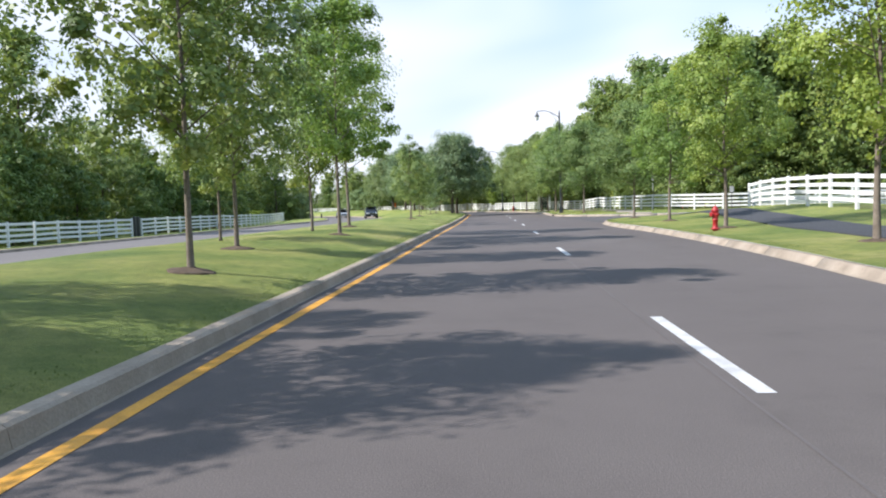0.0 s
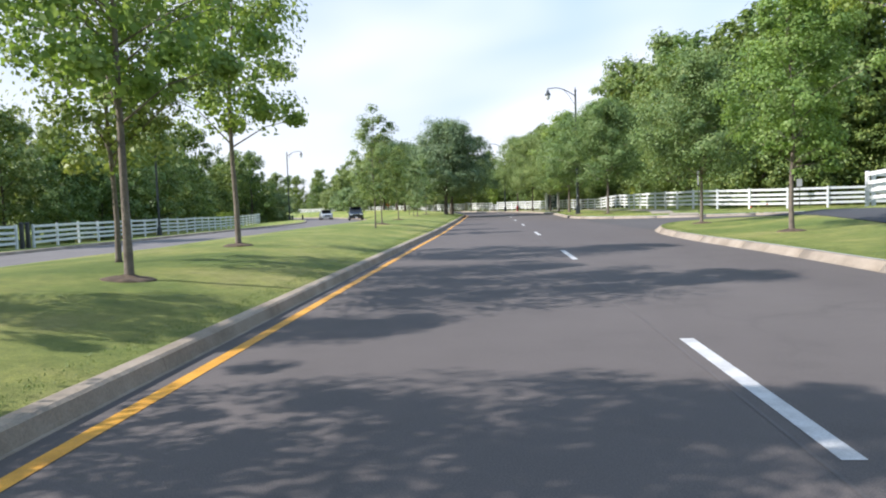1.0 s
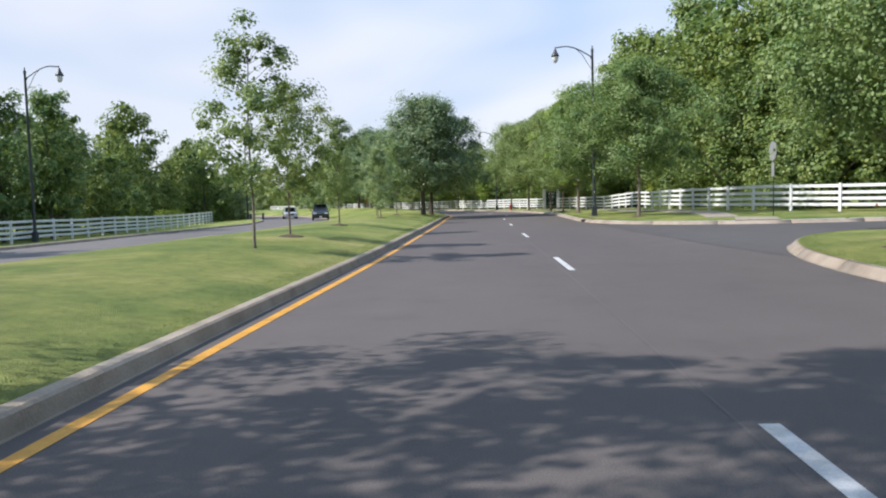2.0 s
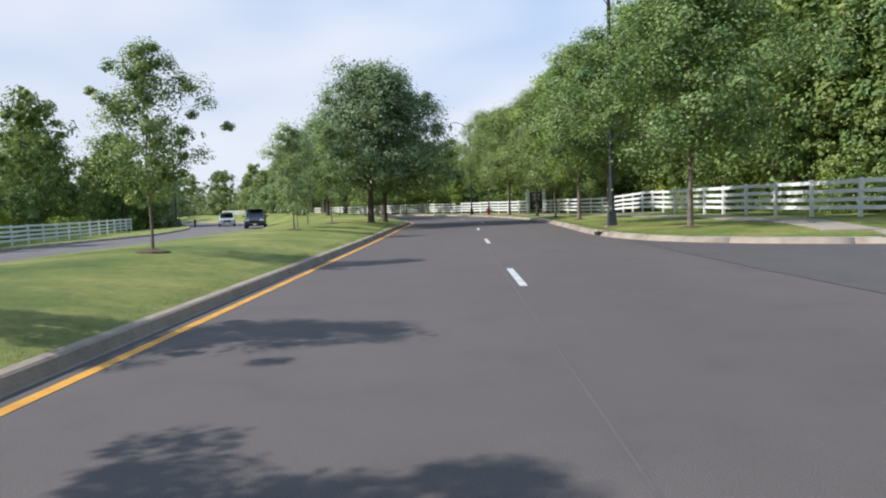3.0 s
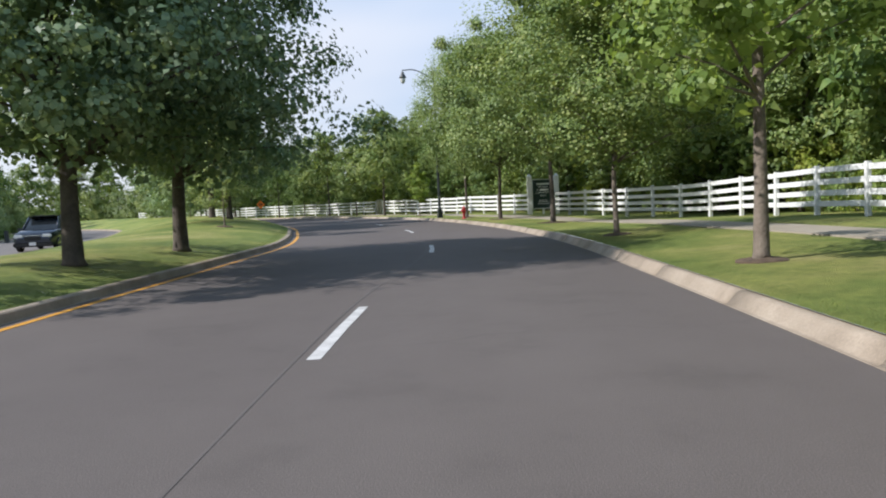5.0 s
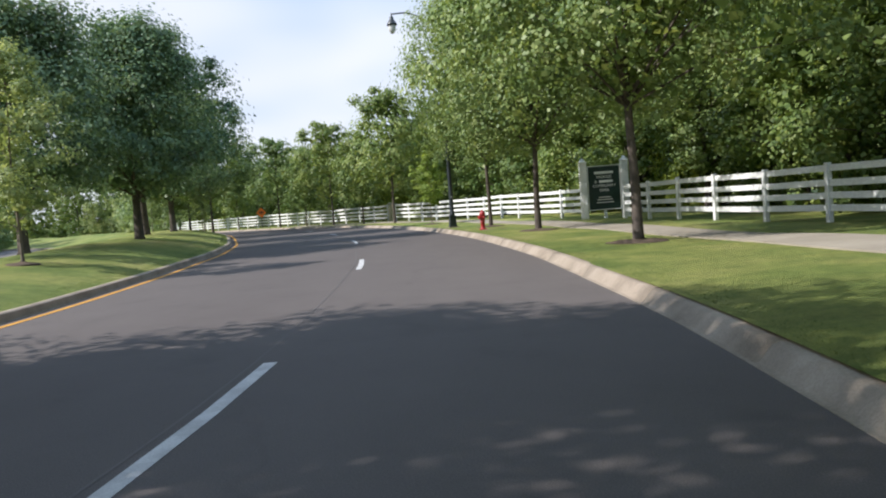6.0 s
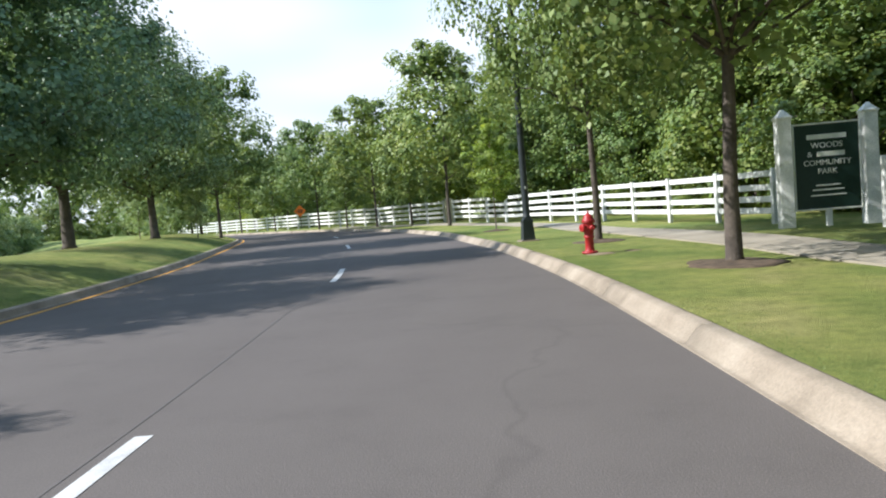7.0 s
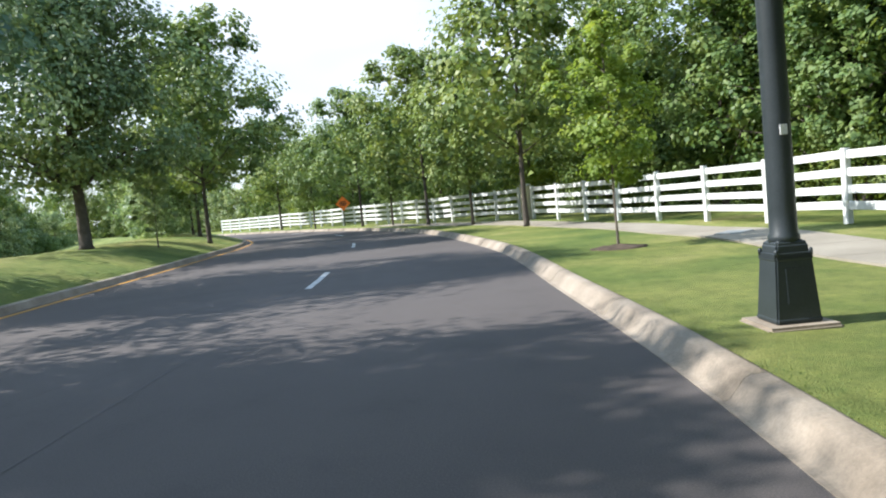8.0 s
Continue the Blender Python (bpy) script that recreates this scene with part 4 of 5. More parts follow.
def far_woods():
    """The distant wooded skyline all round, as one mass of leaf sprays."""
    rng = np.random.default_rng(77)
    loop = spline([(-75, -90), (-72, 0), (-70, 60), (-72, 115), (-84, 170), (-80, 215), (-40, 238), (10, 232), (48, 205), (58, 150), (60, 100), (78, 85),
                   (100, 70), (100, 40), (60, 20), (52, -30), (60, -90), (0, -110), (-75, -90)], 1.0)
    total = len(loop)
    verts = []
    for i in range(2600):
        j = rng.integers(0, total)
        x, y = loop[j] + rng.normal(0, 3.0, 2)
        top = 8.0 + 2.2 * math.sin(j * 0.11) + 1.8 * math.sin(j * 0.31 + 1) + 1.5 * math.sin(j * 0.73)
        z = -0.5 + top * rng.random() ** 0.8
        r = rng.uniform(0.8, 1.7)
        n = 26
        off = rng.normal(0, 1, (n, 3))
        off *= (r * rng.random(n) ** 0.4 / np.linalg.norm(off, axis=1))[:, None]
        pos = np.array([x, y, z]) + off
        nor = rng.normal(0, 0.8, (n, 3)) + np.array([0, 0, 0.7])
        nor /= np.linalg.norm(nor, axis=1)[:, None]
        u = np.cross(nor, rng.normal(0, 1, (n, 3)))
        u /= np.linalg.norm(u, axis=1)[:, None]
        w = np.cross(nor, u)
        k = rng.uniform(0.35, 0.75, (n, 1))
        verts.append(np.stack([pos - u * k * 0.6, pos + w * k * 0.45, pos + u * k * 0.6, pos - w * k * 0.45], axis=1).reshape(-1, 3))
    verts = np.vstack(verts)
    me = array_mesh("far_woods", verts, np.arange(len(verts)).reshape(-1, 4), LEAF_WOOD)
    return tagged(new("far_woods", me), "distant green woods closing the view all round", "woods", kind="stuff")


far_woods()


def grass_fringe():
    """Blades that lean over the backs of the kerbs."""
    rng = np.random.default_rng(9)
    base = []
    for line, sign, y0, y1 in ((LB, -1, -3, 140), (RSB, 1, -3, 52), (RNB, 1, 58, 140)):
        d = np.r_[0, np.cumsum(np.linalg.norm(np.diff(line, axis=0), axis=1))]
        s = rng.uniform(0, d[-1], 42000)
        x, y = np.interp(s, d, line[:, 0]), np.interp(s, d, line[:, 1])
        t = np.gradient(line, axis=0)
        t /= np.linalg.norm(t, axis=1)[:, None]
        tx, ty = np.interp(s, d, t[:, 0]), np.interp(s, d, t[:, 1])
        o = sign * (rng.random(len(s)) ** 1.6 * 0.35 + 0.065)
        ok = (y > y0) & (y < y1) & (x < 26)
        base.append(np.c_[x + ty * o, y - tx * o][ok])
    p = np.vstack(base)
    z = ground_z(p[:, 0], p[:, 1])
    n = len(p)
    root = np.c_[p, z - 0.01]
    a = rng.uniform(0, 6.28, n)
    hgt = rng.uniform(0.01, 0.028, n)
    side = np.c_[np.cos(a), np.sin(a), np.zeros(n)] * 0.006
    lean = np.c_[rng.normal(0, 0.025, n), rng.normal(0, 0.025, n), hgt]
    verts = np.stack([root - side, root + side, root + lean], axis=1).reshape(-1, 3)
    me = array_mesh("grass_fringe", verts, np.arange(3 * n).reshape(-1, 3), GRASS_BLADE)
    return tagged(new("grass_fringe", me), "blades of grass along the backs of the kerbs", "grass", kind="stuff")


grass_fringe()



# ---- board fences ----
def bevelled(name, sx, sy, sz, bevel, material, at=(0, 0, 0)):
    bm = box(bmesh.new(), sx, sy, sz, at, bevel)
    me = bpy.data.meshes.new(name)
    bm.to_mesh(me)
    bm.free()
    me.materials.append(material)
    return me


POST_ME = bevelled("post", 0.13, 0.13, 1.62, 0.012, FENCE, (0, 0, 0.61))
BOARD_ME = bevelled("board", 1.0, 0.036, 0.155, 0.006, FENCE)
BOARD_TOPS = (1.37, 1.03, 0.72, 0.42)


def build_fence(name, line, s0, s1, label, bay=2.44, z=None, rise=0.0):
    thing = tagged(new(name), label, "fence")
    stops = np.linspace(s0, s1, max(2, int(round((s1 - s0) / bay)) + 1))
    spots = []
    r = random.Random(int(s0 * 7 + s1))
    for s in stops:
        x, y, a = length_at(line, s)
        spots.append((x, y, gz(x, y) if z is None else z))
        shared("post", POST_ME, thing, pose(x, y, spots[-1][2] + r.uniform(-0.01, 0.015), r.uniform(-0.8, 0.8), r.uniform(-0.8, 0.8), math.degrees(a)))
    for (x0, y0, z0), (x1, y1, z1) in zip(spots, spots[1:]):
        run, a = math.hypot(x1 - x0, y1 - y0), math.atan2(y1 - y0, x1 - x0)
        for top in BOARD_TOPS:
            zc = (z0 + z1) / 2 + top - 0.078 + r.uniform(-0.008, 0.008)
            tilt = -math.degrees(math.atan2(z1 - z0, run)) + r.uniform(-0.25, 0.25)
            m = pose((x0 + x1) / 2, (y0 + y1) / 2, zc, 0, tilt, math.degrees(a)) @ Matrix.Diagonal((run - 0.128, 1, 1, 1))
            shared("board", BOARD_ME, thing, m)
    return thing


def s_at_y(line, y, after=0.0):
    d = np.r_[0, np.cumsum(np.linalg.norm(np.diff(line, axis=0), axis=1))]
    ok = d >= after
    return float(d[ok][np.argmin(np.abs(line[ok, 1] - y))])


gap = s_at_y(FENCE_R, 145.4, 60)
build_fence("board_fence", FENCE_R, 6, s_at_y(FENCE_R, 116.2, 60), "white painted four-board fence running up to a park sign")
build_fence("board_fence", FENCE_R, s_at_y(FENCE_R, 119.8, 60), gap - 0.7, "white painted four-board fence in front of the woods")
build_fence("board_fence", FENCE_R, gap + 0.7, right_total - 1, "white painted four-board fence beyond a gap, under the trees")
gap_l = s_at_y(FENCE_L, 53.0)
left_total = float(np.linalg.norm(np.diff(FENCE_L, axis=0), axis=1).sum())
build_fence("board_fence", FENCE_L, 1, gap_l - 0.8, "white four-board fence beyond the opposite carriageway")
build_fence("board_fence", FENCE_L, gap_l + 0.8, left_total, "white four-board fence running along the far woods")
SIDE_RUN = even(np.array([(20.0, 43.0), (19.3, 36.5), (18.9, 28), (18.7, 18), (18.3, 4)], float), 0.5)
build_fence("board_fence", SIDE_RUN, 0.0, 38.5, "white four-board fence beside the dark asphalt path")
CORNER = even(np.array([(20.3, 43.1), (27, 44.5)], float), 0.3)
build_fence("board_fence", CORNER, 0, 6.5, "short white four-board fence turning away at a corner", 2.2)
for line, s in ((FENCE_R, gap), (FENCE_L, gap_l)):
    for k in (-0.28, 0.28):
        x, y, a = length_at(line, s + k)
        bm = box(bmesh.new(), 0.2, 0.2, 1.75, (0, 0, 0.6), 0.02)
        lathe(bm, [(0.115, 1.475), (0.115, 1.5), (0.03, 1.55)], square=True)
        ob = part("gap_post", bm, DARK_POST if line is FENCE_L else CREAM_POST, None)
        ob.matrix_basis = pose(x, y, gz(x, y), 0, 0, math.degrees(a))
        tagged(ob, "stout square post in the gap of a board fence", "post", "gap posts")


# ---- street lamps ----
def build_lamp():
    lamp = tagged(new("street_lamp"), "tall dark-green street lamp with a curved arm and hanging lantern", "street lamp", "street lamps")
    bm = box(bmesh.new(), 0.54, 0.54, 0.22, (0, 0, -0.03), 0.02)
    part("concrete_pad", bm, CONCRETE, lamp, "square concrete footing")
    bm = lathe(bmesh.new(), [(0.170, 0.08), (0.170, 0.10), (0.166, 0.108), (0.136, 0.555), (0.142, 0.565), (0.142, 0.582), (0.122, 0.588), (0.119, 0.66), (0.100, 0.69)], square=True)
    bmesh.ops.bevel(bm, geom=bm.edges[:], offset=0.012, segments=2, affect="EDGES")
    base = part("base", bm, LAMP_GREEN, lamp)
    bm = box(bmesh.new(), 0.15, 0.012, 0.26, (0, -0.151, 0.36), 0.004, Euler((radians(-3.8), 0, 0)).to_matrix())
    part("hatch", bm, LAMP_GREEN, base)
    for sx in (-1, 1):
        for sy in (-1, 1):
            part("bolt", lathe(bmesh.new(), [(0.016, 0.58), (0.016, 0.62), (0.006, 0.63)], 6, (sx * 0.128, sy * 0.128, 0)), LAMP_GREEN, base)
    bm = lathe(bmesh.new(), [(0.112, 0.67), (0.112, 0.72), (0.100, 0.74), (0.098, 0.9), (0.066, 9.75), (0.085, 9.78), (0.085, 9.86), (0.03, 9.98), (0.045, 10.05), (0.01, 10.12)], 16)
    part("pole", bm, LAMP_GREEN, lamp)
    pts = [(0, 0, 9.25)]
    for i in range(11):
        pts.append((-0.12 - 2.05 * i / 10, 0, 9.5 + 0.62 * math.sin(math.pi * min(1, i / 7.5) / 2) - 0.02 * max(0, i - 7)))
    part("arm", tube(bmesh.new(), pts, [0.035] * 12, 8), LAMP_GREEN, lamp)
    part("brace", tube(bmesh.new(), [(-0.06, 0, 8.75), (-0.32, 0, 9.15), (-0.6, 0, 9.62), (-0.95, 0, 9.96)], [0.018] * 4, 6), LAMP_GREEN, lamp)
    x = -2.17
    lantern = part("lantern", lathe(bmesh.new(), [(0.02, 10.12), (0.03, 9.98), (0.09, 9.93), (0.10, 9.82), (0.16, 9.74), (0.235, 9.60), (0.24, 9.56), (0.17, 9.555)], 18, (x, 0, 0)), LAMP_GREEN, lamp)
    part("globe", lathe(bmesh.new(), [(0.165, 9.55), (0.175, 9.45), (0.14, 9.28), (0.07, 9.19), (0.02, 9.17)][::-1], 16, (x, 0, 0)), LENS, lantern, "clear glass globe")
    bm = box(bmesh.new(), 0.055, 0.012, 0.075, (0.0, -0.097, 1.5), 0.003)
    part("tag", bm, STICKER, lamp, "small white tag")
    return lamp


lamp = build_lamp()
LAMPS = [(11.8, 70.5, 0), (7.28, 120.25, 18), (-22.5, 70.1, 180), (-26.2, 122.0, 195), (11.9, 2.0, 0)]
for i, (x, y, a) in enumerate(LAMPS):
    m = pose(x, y, gz(x, y) - 0.05, 0, 0, a)
    if i:
        copy_thing(lamp, m @ Matrix.Diagonal((1.0, 1.0, 1.06 if x < 0 else 1.0, 1)))
    else:
        lamp.matrix_basis = m


# ---- fire hydrants ----
def build_hydrant():
    h = tagged(new("fire_hydrant"), "red painted fire hydrant with bolted flanges standing on the lawn", "fire hydrant", "fire hydrants")
    bm = lathe(bmesh.new(), [(0.085, -0.05), (0.085, 0.035), (0.15, 0.045), (0.155, 0.055), (0.155, 0.075), (0.10, 0.088), (0.088, 0.105), (0.084, 0.2), (0.083, 0.33), (0.10, 0.345),
                             (0.10, 0.375), (0.086, 0.39), (0.095, 0.44), (0.104, 0.52), (0.096, 0.60), (0.098, 0.625), (0.122, 0.635), (0.128, 0.65), (0.122, 0.662)], 22)
    part("barrel", bm, HYDRANT, h)
    bm = lathe(bmesh.new(), [(0.122, 0.664), (0.128, 0.672), (0.122, 0.688), (0.102, 0.70), (0.096, 0.73), (0.078, 0.77), (0.045, 0.795), (0.03, 0.80), (0.03, 0.82)], 22)
    bonnet = part("bonnet", bm, HYDRANT, h)
    part("nut", lathe(bmesh.new(), [(0.020, 0.82), (0.018, 0.865), (0.012, 0.87)], 5), HYDRANT, bonnet)
    for i in range(8):
        a = 2 * math.pi * i / 8
        part("bolt", lathe(bmesh.new(), [(0.011, 0.03), (0.011, 0.09), (0.005, 0.094)], 6, (0.133 * math.cos(a), 0.133 * math.sin(a), 0)), HYDRANT, h)
        part("bolt", lathe(bmesh.new(), [(0.008, 0.63), (0.008, 0.692), (0.004, 0.695)], 6, (0.112 * math.cos(a + 0.3), 0.112 * math.sin(a + 0.3), 0)), HYDRANT, h)
    for a, r, reach, cap in ((-75, 0.045, 0.15, HYDRANT), (15, 0.038, 0.165, DARK_POST), (195, 0.068, 0.175, HYDRANT)):
        turn = (Euler((0, 0, radians(a))).to_matrix() @ Euler((0, radians(90), 0)).to_matrix())
        bm = lathe(bmesh.new(), [(r * 1.1, 0.05), (r * 0.88, 0.09), (r * 0.88, reach - 0.05)], 16, (0, 0, 0.54), turn)
        nozzle = part("nozzle", bm, HYDRANT, h)
        bm = lathe(bmesh.new(), [(r * 1.12, reach - 0.055), (r * 1.16, reach - 0.045), (r * 1.16, reach - 0.012), (r, reach)], 12, (0, 0, 0.54), turn)
        lathe(bm, [(0.016, reach - 0.005), (0.016, reach + 0.025), (0.010, reach + 0.03)], 5, (0, 0, 0.54), turn)
        part("cap", bm, cap, nozzle)
    return h


hydrant = build_hydrant()
hydrant.matrix_basis = pose(11.63, 22.8, gz(11.63, 22.8), 0, 0, 0) @ Matrix.Diagonal((0.95, 0.95, 0.95, 1))
copy_thing(hydrant, pose(8.82, 114.55, gz(8.82, 114.55) - 0.03, 1.5, 0, 20) @ Matrix.Diagonal((1.04, 1.04, 1.04, 1)))

# ---- park sign ----
def letters(text, size, material, parent, m):
    cu = bpy.data.curves.new("lettering", "FONT")
    cu.body, cu.size, cu.align_x, cu.align_y, cu.extrude = text, size, "CENTER", "CENTER", 0.006
    tmp = bpy.data.objects.new("lettering", cu)
    me = bpy.data.meshes.new_from_object(tmp)
    bpy.data.objects.remove(tmp)
    me.materials.clear()
    me.materials.append(material)
    return shared("lettering", me, parent, m)


def build_sign():
    sign = tagged(new("park_sign"), "dark-green park name board between two white posts with pointed caps", "sign")
    for x in (-0.89, 0.89):
        bm = box(bmesh.new(), 0.29, 0.29, 2.62, (x, 0, 1.16), 0.012)
        post = part("post", bm, FENCE, sign, "white square post")
        part("cap", lathe(bmesh.new(), [(0.15, 2.40), (0.15, 2.43), (0.165, 2.44), (0.165, 2.475), (0.145, 2.48), (0.02, 2.64)], square=True, at=(x, 0, 0)), FENCE, post)
    bm = box(bmesh.new(), 1.36, 0.07, 1.86, (0, 0.0, 1.33), 0.01)
    panel = part("panel", bm, SIGN_GREEN, sign, "dark-green painted board")
    for sx, sz, x, z in ((1.40, 0.04, 0, 2.27), (1.40, 0.04, 0, 0.39), (0.035, 1.84, -0.685, 1.33), (0.035, 1.84, 0.685, 1.33)):
        part("border", box(bmesh.new(), sx, 0.085, sz, (x, 0, z), 0.005), SIGN_LETTER, panel, "pale border strip")
    for x, z in ((-0.72, 2.0), (0.72, 2.0), (-0.72, 0.65), (0.72, 0.65)):
        part("bracket", box(bmesh.new(), 0.10, 0.04, 0.06, (x, 0, z), 0.004), FENCE, sign)
    face = Euler((radians(90), 0, 0)).to_matrix().to_4x4()
    at = lambda x, z: Matrix.Translation((x, -0.041, z)) @ face
    bar = lambda w, h, x, z: part("lettering_bar", box(bmesh.new(), w, 0.012, h, (x, -0.038, z), 0.003), SIGN_LETTER, panel)
    bar(0.82, 0.105, 0, 1.98)
    letters("WOODS", 0.17, SIGN_LETTER, panel, at(0, 1.79))
    letters("&", 0.17, SIGN_LETTER, panel, at(-0.36, 1.60))
    bar(0.58, 0.105, 0.08, 1.60)
    letters("COMMUNITY", 0.165, SIGN_LETTER, panel, at(0, 1.41))
    letters("PARK", 0.17, SIGN_LETTER, panel, at(0, 1.22))
    for w, z in ((0.52, 0.92), (0.66, 0.82), (0.74, 0.70)):
        bar(w, 0.032, 0, z)
    part("stay", box(bmesh.new(), 0.12, 0.08, 0.42, (0, 0, 0.2), 0.006), FENCE, sign)
    return sign


park_sign = build_sign()
park_sign.matrix_basis = pose(14.08, 117.72, gz(14.08, 117.72) - 0.02, 0, 0, 4)


# ---- road signs ----
PLATE_BACK = plain("sign_back_aluminium", [(0.3, (0.26, 0.27, 0.265)), (0.7, (0.38, 0.39, 0.385))], 3.0, 0.5, 0.3, bump=0.03)
POST_DARK = plain("sign_post_dark", [(0.3, (0.020, 0.026, 0.022)), (0.7, (0.040, 0.048, 0.040))], 6.0, 0.55, 0.2, bump=0.05)


def build_stop_back():
    s = tagged(new("stop_sign"), "octagonal traffic sign seen from behind on a thin steel post", "traffic sign")
    part("post", box(bmesh.new(), 0.05, 0.035, 3.7, (0, 0, 1.7), 0.004), POST_DARK, s, "dark steel post")
    bm = bmesh.new()
    turn = Euler((radians(90), 0, 0)).to_matrix()
    lathe(bm, [(0.49, -0.006), (0.49, 0.006)], 8, (0, 0.03, 3.05), turn)
    part("plate", bm, PLATE_BACK, s)
    part("lower_plate", box(bmesh.new(), 0.36, 0.008, 0.66, (0, 0.03, 2.18), 0.003), PLATE_BACK, s)
    return s


stop = build_stop_back()
stop.matrix_basis = pose(18.8, 61.95, gz(18.8, 61.95), 0, 0, 88)


def build_notice():
    s = tagged(new("notice_sign"), "small pale notice plate on a thin dark post beside the fence", "traffic sign")
    part("post", box(bmesh.new(), 0.045, 0.03, 2.2, (0, 0, 0.9), 0.004), POST_DARK, s, "dark steel post")
    part("plate", box(bmesh.new(), 0.34, 0.008, 0.5, (0, -0.022, 1.72), 0.003), PLATE_BACK, s, "pale grey metal plate")
    return s


notice = build_notice()
notice.matrix_basis = pose(25.4, 61.95, gz(25.4, 61.95), 0, 0, -20)


def build_work_sign():
    s = tagged(new("warning_sign"), "orange diamond road work sign on a dark post", "traffic sign")
    part("post", box(bmesh.new(), 0.07, 0.05, 2.1, (0, 0, 0.95), 0.005), DARK_POST, s)
    bm = box(bmesh.new(), 0.78, 0.012, 0.78, (0, -0.035, 1.72), 0.004)
    bmesh.ops.rotate(bm, cent=(0, 0, 1.72), matrix=Euler((0, radians(45), 0)).to_matrix(), verts=bm.verts)
    plate = part("plate", bm, ORANGE, s, "orange diamond plate")
    for w, z in ((0.42, 1.84), (0.56, 1.72), (0.42, 1.60)):
        part("lettering_bar", box(bmesh.new(), w, 0.006, 0.075, (0, -0.045, z), 0.001), BLACK, plate)
    return s


work_sign = build_work_sign()
work_sign.matrix_basis = pose(-16.4, 163.0, gz(-16.4, 163.0) - 0.05, 0, 0, 28)

# ---- kerb inlet ----
inlet = tagged(new("kerb_inlet"), "storm drain slot under a concrete hood in the kerb", "drain")
# no real hollow: a black block paints the shade inside the drain
part("slot", box(bmesh.new(), 0.20, 0.62, 0.115, (0.06, 0, 0.072), 0.006), BLACK, inlet, "solid black block standing in for the shade inside a drain opening")
part("hood", box(bmesh.new(), 0.30, 0.85, 0.05, (0.22, 0, 0.16), 0.012), CONCRETE, inlet)
ix, iy, ia = length_at(RN, s_at_y(RN, 67.9, 62))
inlet.matrix_basis = pose(ix, iy, 0, 0, 0, math.degrees(ia) - 90)


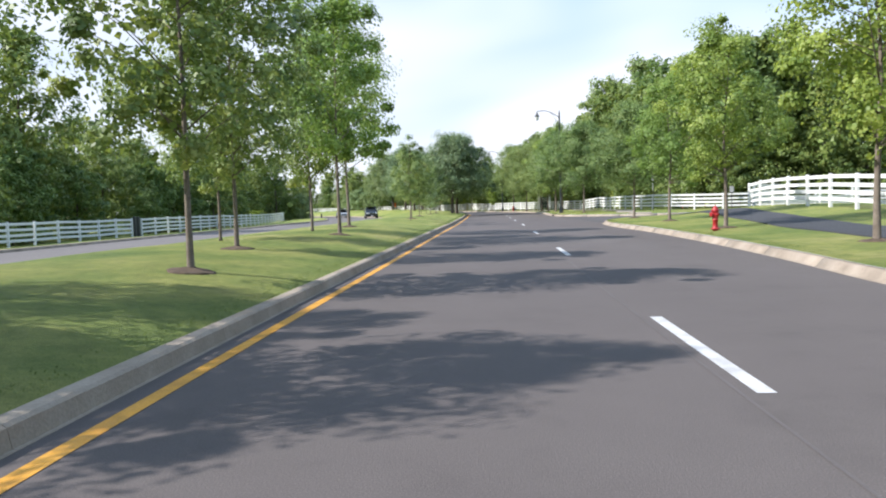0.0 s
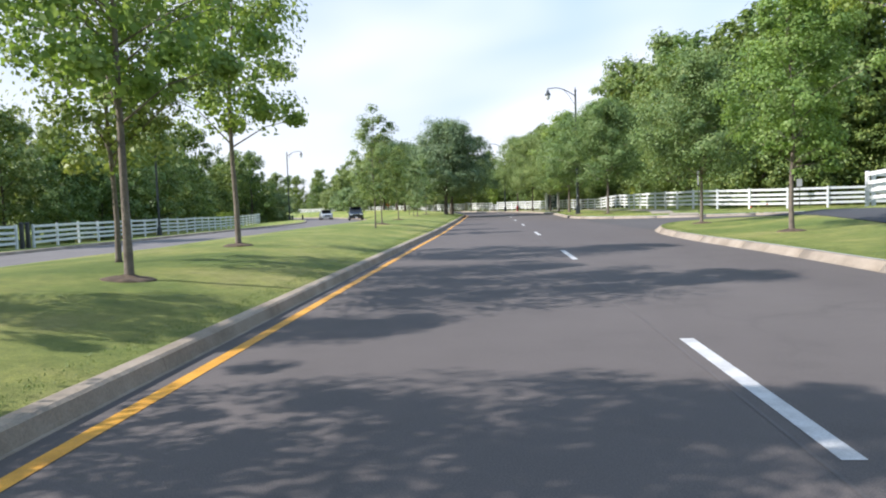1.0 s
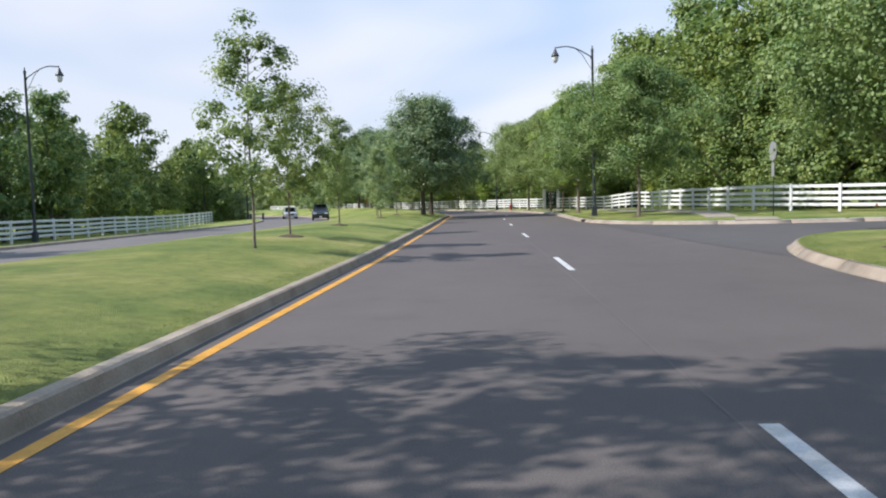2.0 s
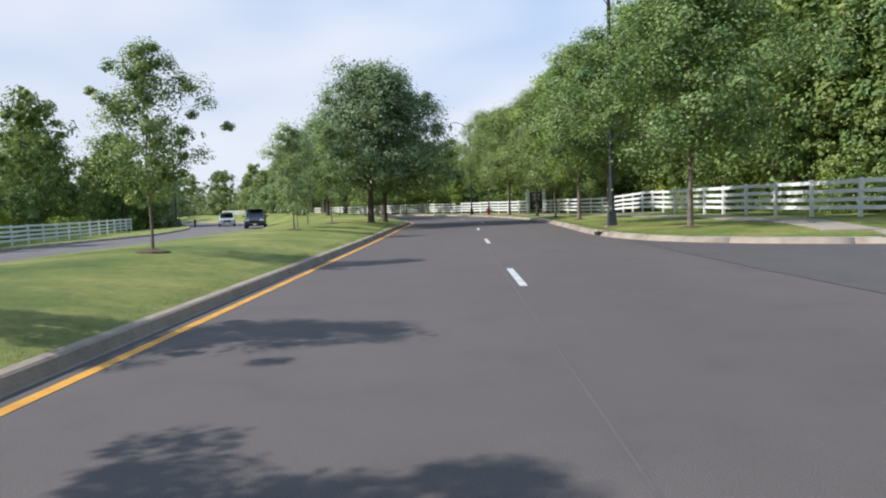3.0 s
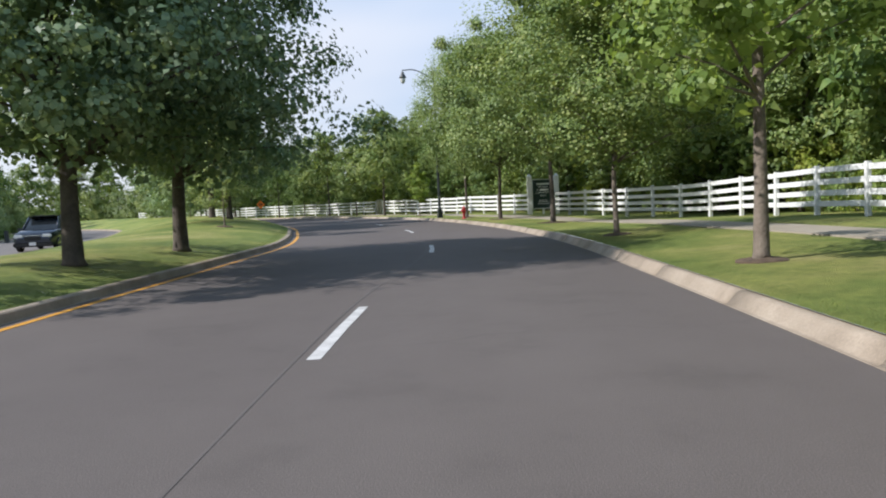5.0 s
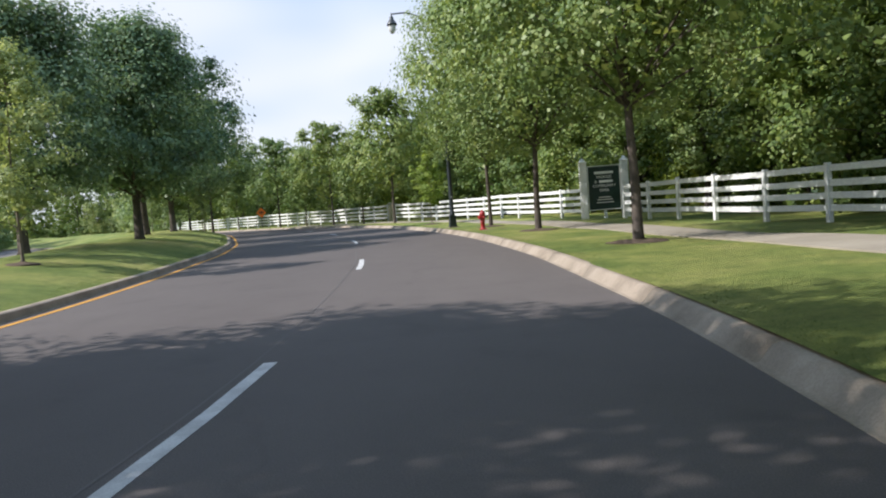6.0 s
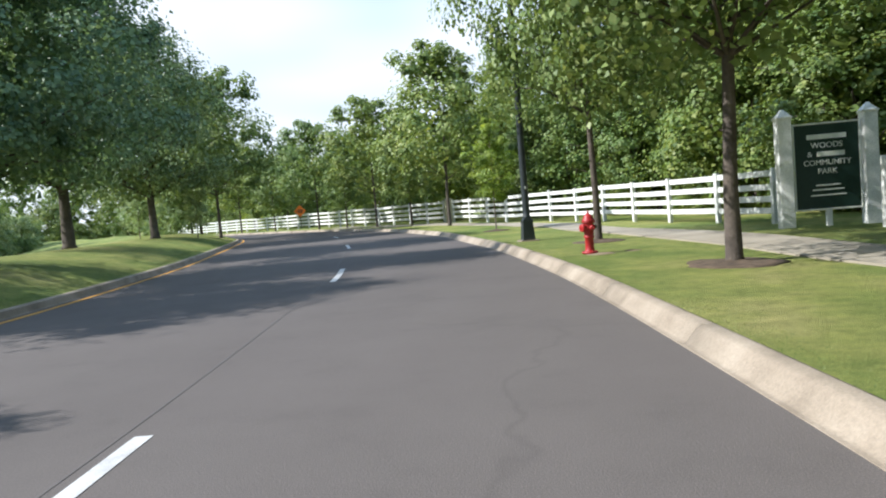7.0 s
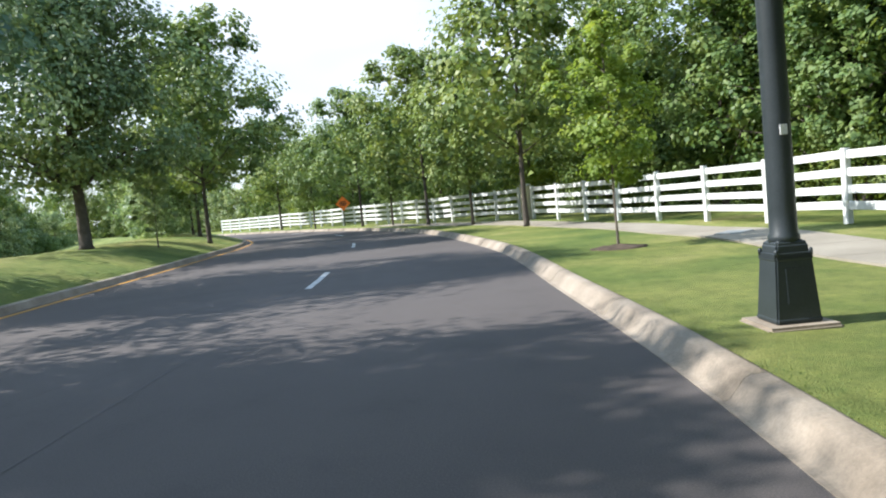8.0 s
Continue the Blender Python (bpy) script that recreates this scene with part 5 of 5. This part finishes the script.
# ---- cars on the opposite carriageway ----
def build_car(label, paint, length, width, height, suv):
    car = tagged(new("car"), label, "car")
    half, hood, belt = length / 2, height * (0.60 if suv else 0.62), height * 0.62
    xs = [-half, -half + 0.12, -half + 0.9, -half + 1.35, 0.3, half - 0.75, half - 0.1, half]
    tops = [0.62 * hood, 0.88 * hood, hood, hood * 1.03, belt * 1.02, belt * 1.03, belt * (1.0 if suv else 0.95), 0.6 * belt]
    wid = [0.80, 0.92, 0.99, 1.0, 1.0, 0.99, 0.94, 0.84]
    bm = bmesh.new()
    rings = []
    for x, zt, k in zip(xs, tops, wid):
        w = width / 2 * k
        prof = [(-w * 0.9, 0.26), (-w, 0.36), (-w * 1.0, zt * 0.75), (-w * 0.95, zt * 0.95), (-w * 0.82, zt), (w * 0.82, zt), (w * 0.95, zt * 0.95), (w, zt * 0.75), (w, 0.36), (w * 0.9, 0.26)]
        rings.append([bm.verts.new((yy, x, zz)) for yy, zz in prof])
    for a, b in zip(rings, rings[1:]):
        for i in range(10):
            bm.faces.new((a[i], a[(i + 1) % 10], b[(i + 1) % 10], b[i])).smooth = True
    bm.faces.new(rings[0])
    bm.faces.new(rings[-1][::-1])
    bmesh.ops.recalc_face_normals(bm, faces=bm.faces)
    body = part("body", bm, paint, car)
    cab = [(-half + 1.25, hood * 0.99, 0.86), (-half + 1.95, height * 0.97, 0.70), (-half + 2.5, height, 0.70), (half - (0.55 if suv else 1.35), height * 0.98, 0.68), (half - (0.18 if suv else 0.65), belt * 1.0, 0.80)]
    bm = bmesh.new()
    rings = []
    for x, zt, k in cab:
        w = width / 2
        rings.append([bm.verts.new((-w * 0.90, x, belt * 0.98)), bm.verts.new((-w * k, x, max(zt - 0.05, belt))), bm.verts.new((-w * k * 0.9, x, zt)), bm.verts.new((w * k * 0.9, x, zt)), bm.verts.new((w * k, x, max(zt - 0.05, belt))), bm.verts.new((w * 0.90, x, belt * 0.98))])
    for a, b in zip(rings, rings[1:]):
        for i in range(5):
            bm.faces.new((a[i], a[i + 1], b[i + 1], b[i])).smooth = True
    bmesh.ops.recalc_face_normals(bm, faces=bm.faces)
    cabin = part("cabin", bm, CAR_GLASS, car, "dark tinted windows")
    w0 = width / 2
    roof = box(bmesh.new(), width * 0.68, half * 0.9, 0.05, (0, 0.35 if suv else 0.05, height - 0.005), 0.02)
    part("roof", roof, paint, cabin)
    for sx in (-1, 1):
        part("pillar", tube(bmesh.new(), [(sx * w0 * 0.85, -half + 1.22, hood), (sx * w0 * 0.70, -half + 1.95, height * 0.97)], [0.045, 0.04], 6), paint, cabin)
        part("headlight", box(bmesh.new(), 0.42, 0.14, 0.16, (sx * w0 * 0.66, -half + 0.06, hood * 0.74), 0.04), LAMP_GLASS, body, "clear headlight")
        part("mirror", box(bmesh.new(), 0.2, 0.12, 0.15, (sx * (w0 + 0.08), -half + 1.55, belt * 1.02), 0.03), paint, body)
        for y in (-half + 0.85, half - 0.95):
            turn = Euler((0, radians(90), 0)).to_matrix()
            wheel = part("wheel", lathe(bmesh.new(), [(0.22, -0.11), (0.33, -0.11), (0.355, -0.07), (0.355, 0.07), (0.33, 0.11), (0.22, 0.11)], 22, (sx * (w0 - 0.12), y, 0.355), turn), BLACK, car, "black tyre")
            part("rim", lathe(bmesh.new(), [(0.215, -0.115), (0.215, 0.115), (0.05, 0.118)], 14, (sx * (w0 - 0.12), y, 0.355), turn), CHROME, wheel)
    part("grille", box(bmesh.new(), 0.78, 0.06, 0.22, (0, -half + 0.02, hood * 0.62), 0.02), BLACK, body)
    part("trim", box(bmesh.new(), 0.80, 0.05, 0.035, (0, -half - 0.005, hood * 0.76), 0.01), CHROME, body)
    part("bumper", box(bmesh.new(), width * 0.92, 0.16, 0.22, (0, -half + 0.03, 0.36), 0.05), paint if not suv else BLACK, body)
    part("number_plate", box(bmesh.new(), 0.31, 0.012, 0.15, (0, -half - 0.06, 0.40), 0.004), PLATE, body)
    return car


suv = build_car("dark navy sport utility car with its headlights facing the camera", CAR_NAVY, 4.8, 1.95, 1.78, True)
suv.matrix_basis = pose(-13.3, 108.6, LEFT_Z, 0, 0, 13)
sedan = build_car("silver car following on the opposite carriageway", CAR_SILVER, 4.6, 1.82, 1.5, False)
sedan.matrix_basis = pose(-20.6, 122.5, LEFT_Z, 0, 0, 19)


# ---- small street furniture ----
def low_box(name, x, y, sx, sy, sz, material, label, category, turn=0.0, group=""):
    bm = box(bmesh.new(), sx, sy, sz + 0.1, (0, 0, sz / 2 - 0.05), min(sx, sy, sz) * 0.12)
    ob = part(name, bm, material, None)
    ob.matrix_basis = pose(x, y, gz(x, y), 0, 0, turn)
    return tagged(ob, label, category, group)


for x, y in ((-25.4, 120.8), (-24.3, 122.6)):
    low_box("utility_pedestal", x, y, 0.26, 0.26, 0.75, LAMP_GREEN, "short dark-green utility pedestal in the grass", "utility box", 15, "utility pedestals")
low_box("utility_cover", 7.7, 129.2, 0.75, 0.5, 0.045, GREY_METAL, "flat grey utility cover set in the pavement", "cover", 65)


def marker_flag(x, y, turn):
    f = tagged(new("marker_flag"), "small orange utility marker flag on a wire in the grass", "marker flag", "marker flags")
    part("wire", tube(bmesh.new(), [(0, 0, -0.05), (0, 0, 0.25), (0.005, 0, 0.5)], [0.003] * 3, 5), GREY_METAL, f)
    bm = bmesh.new()
    grid_v = [[bm.verts.new((0.005 + 0.025 * i, 0.012 * math.sin(i * 1.1), 0.5 - 0.022 * j)) for i in range(6)] for j in range(5)]
    for a, b in zip(grid_v, grid_v[1:]):
        for i in range(5):
            bm.faces.new((a[i], a[i + 1], b[i + 1], b[i])).smooth = True
    bmesh.ops.solidify(bm, geom=bm.faces[:], thickness=0.001)
    part("flag", bm, ORANGE, f, "orange plastic flag")
    f.matrix_basis = pose(x, y, gz(x, y), 0, 0, turn)


for x, y, a in ((22.6, 60.3, 20), (25.5, 60.6, 70), (18.4, 51.2, 120)):
    marker_flag(x, y, a)
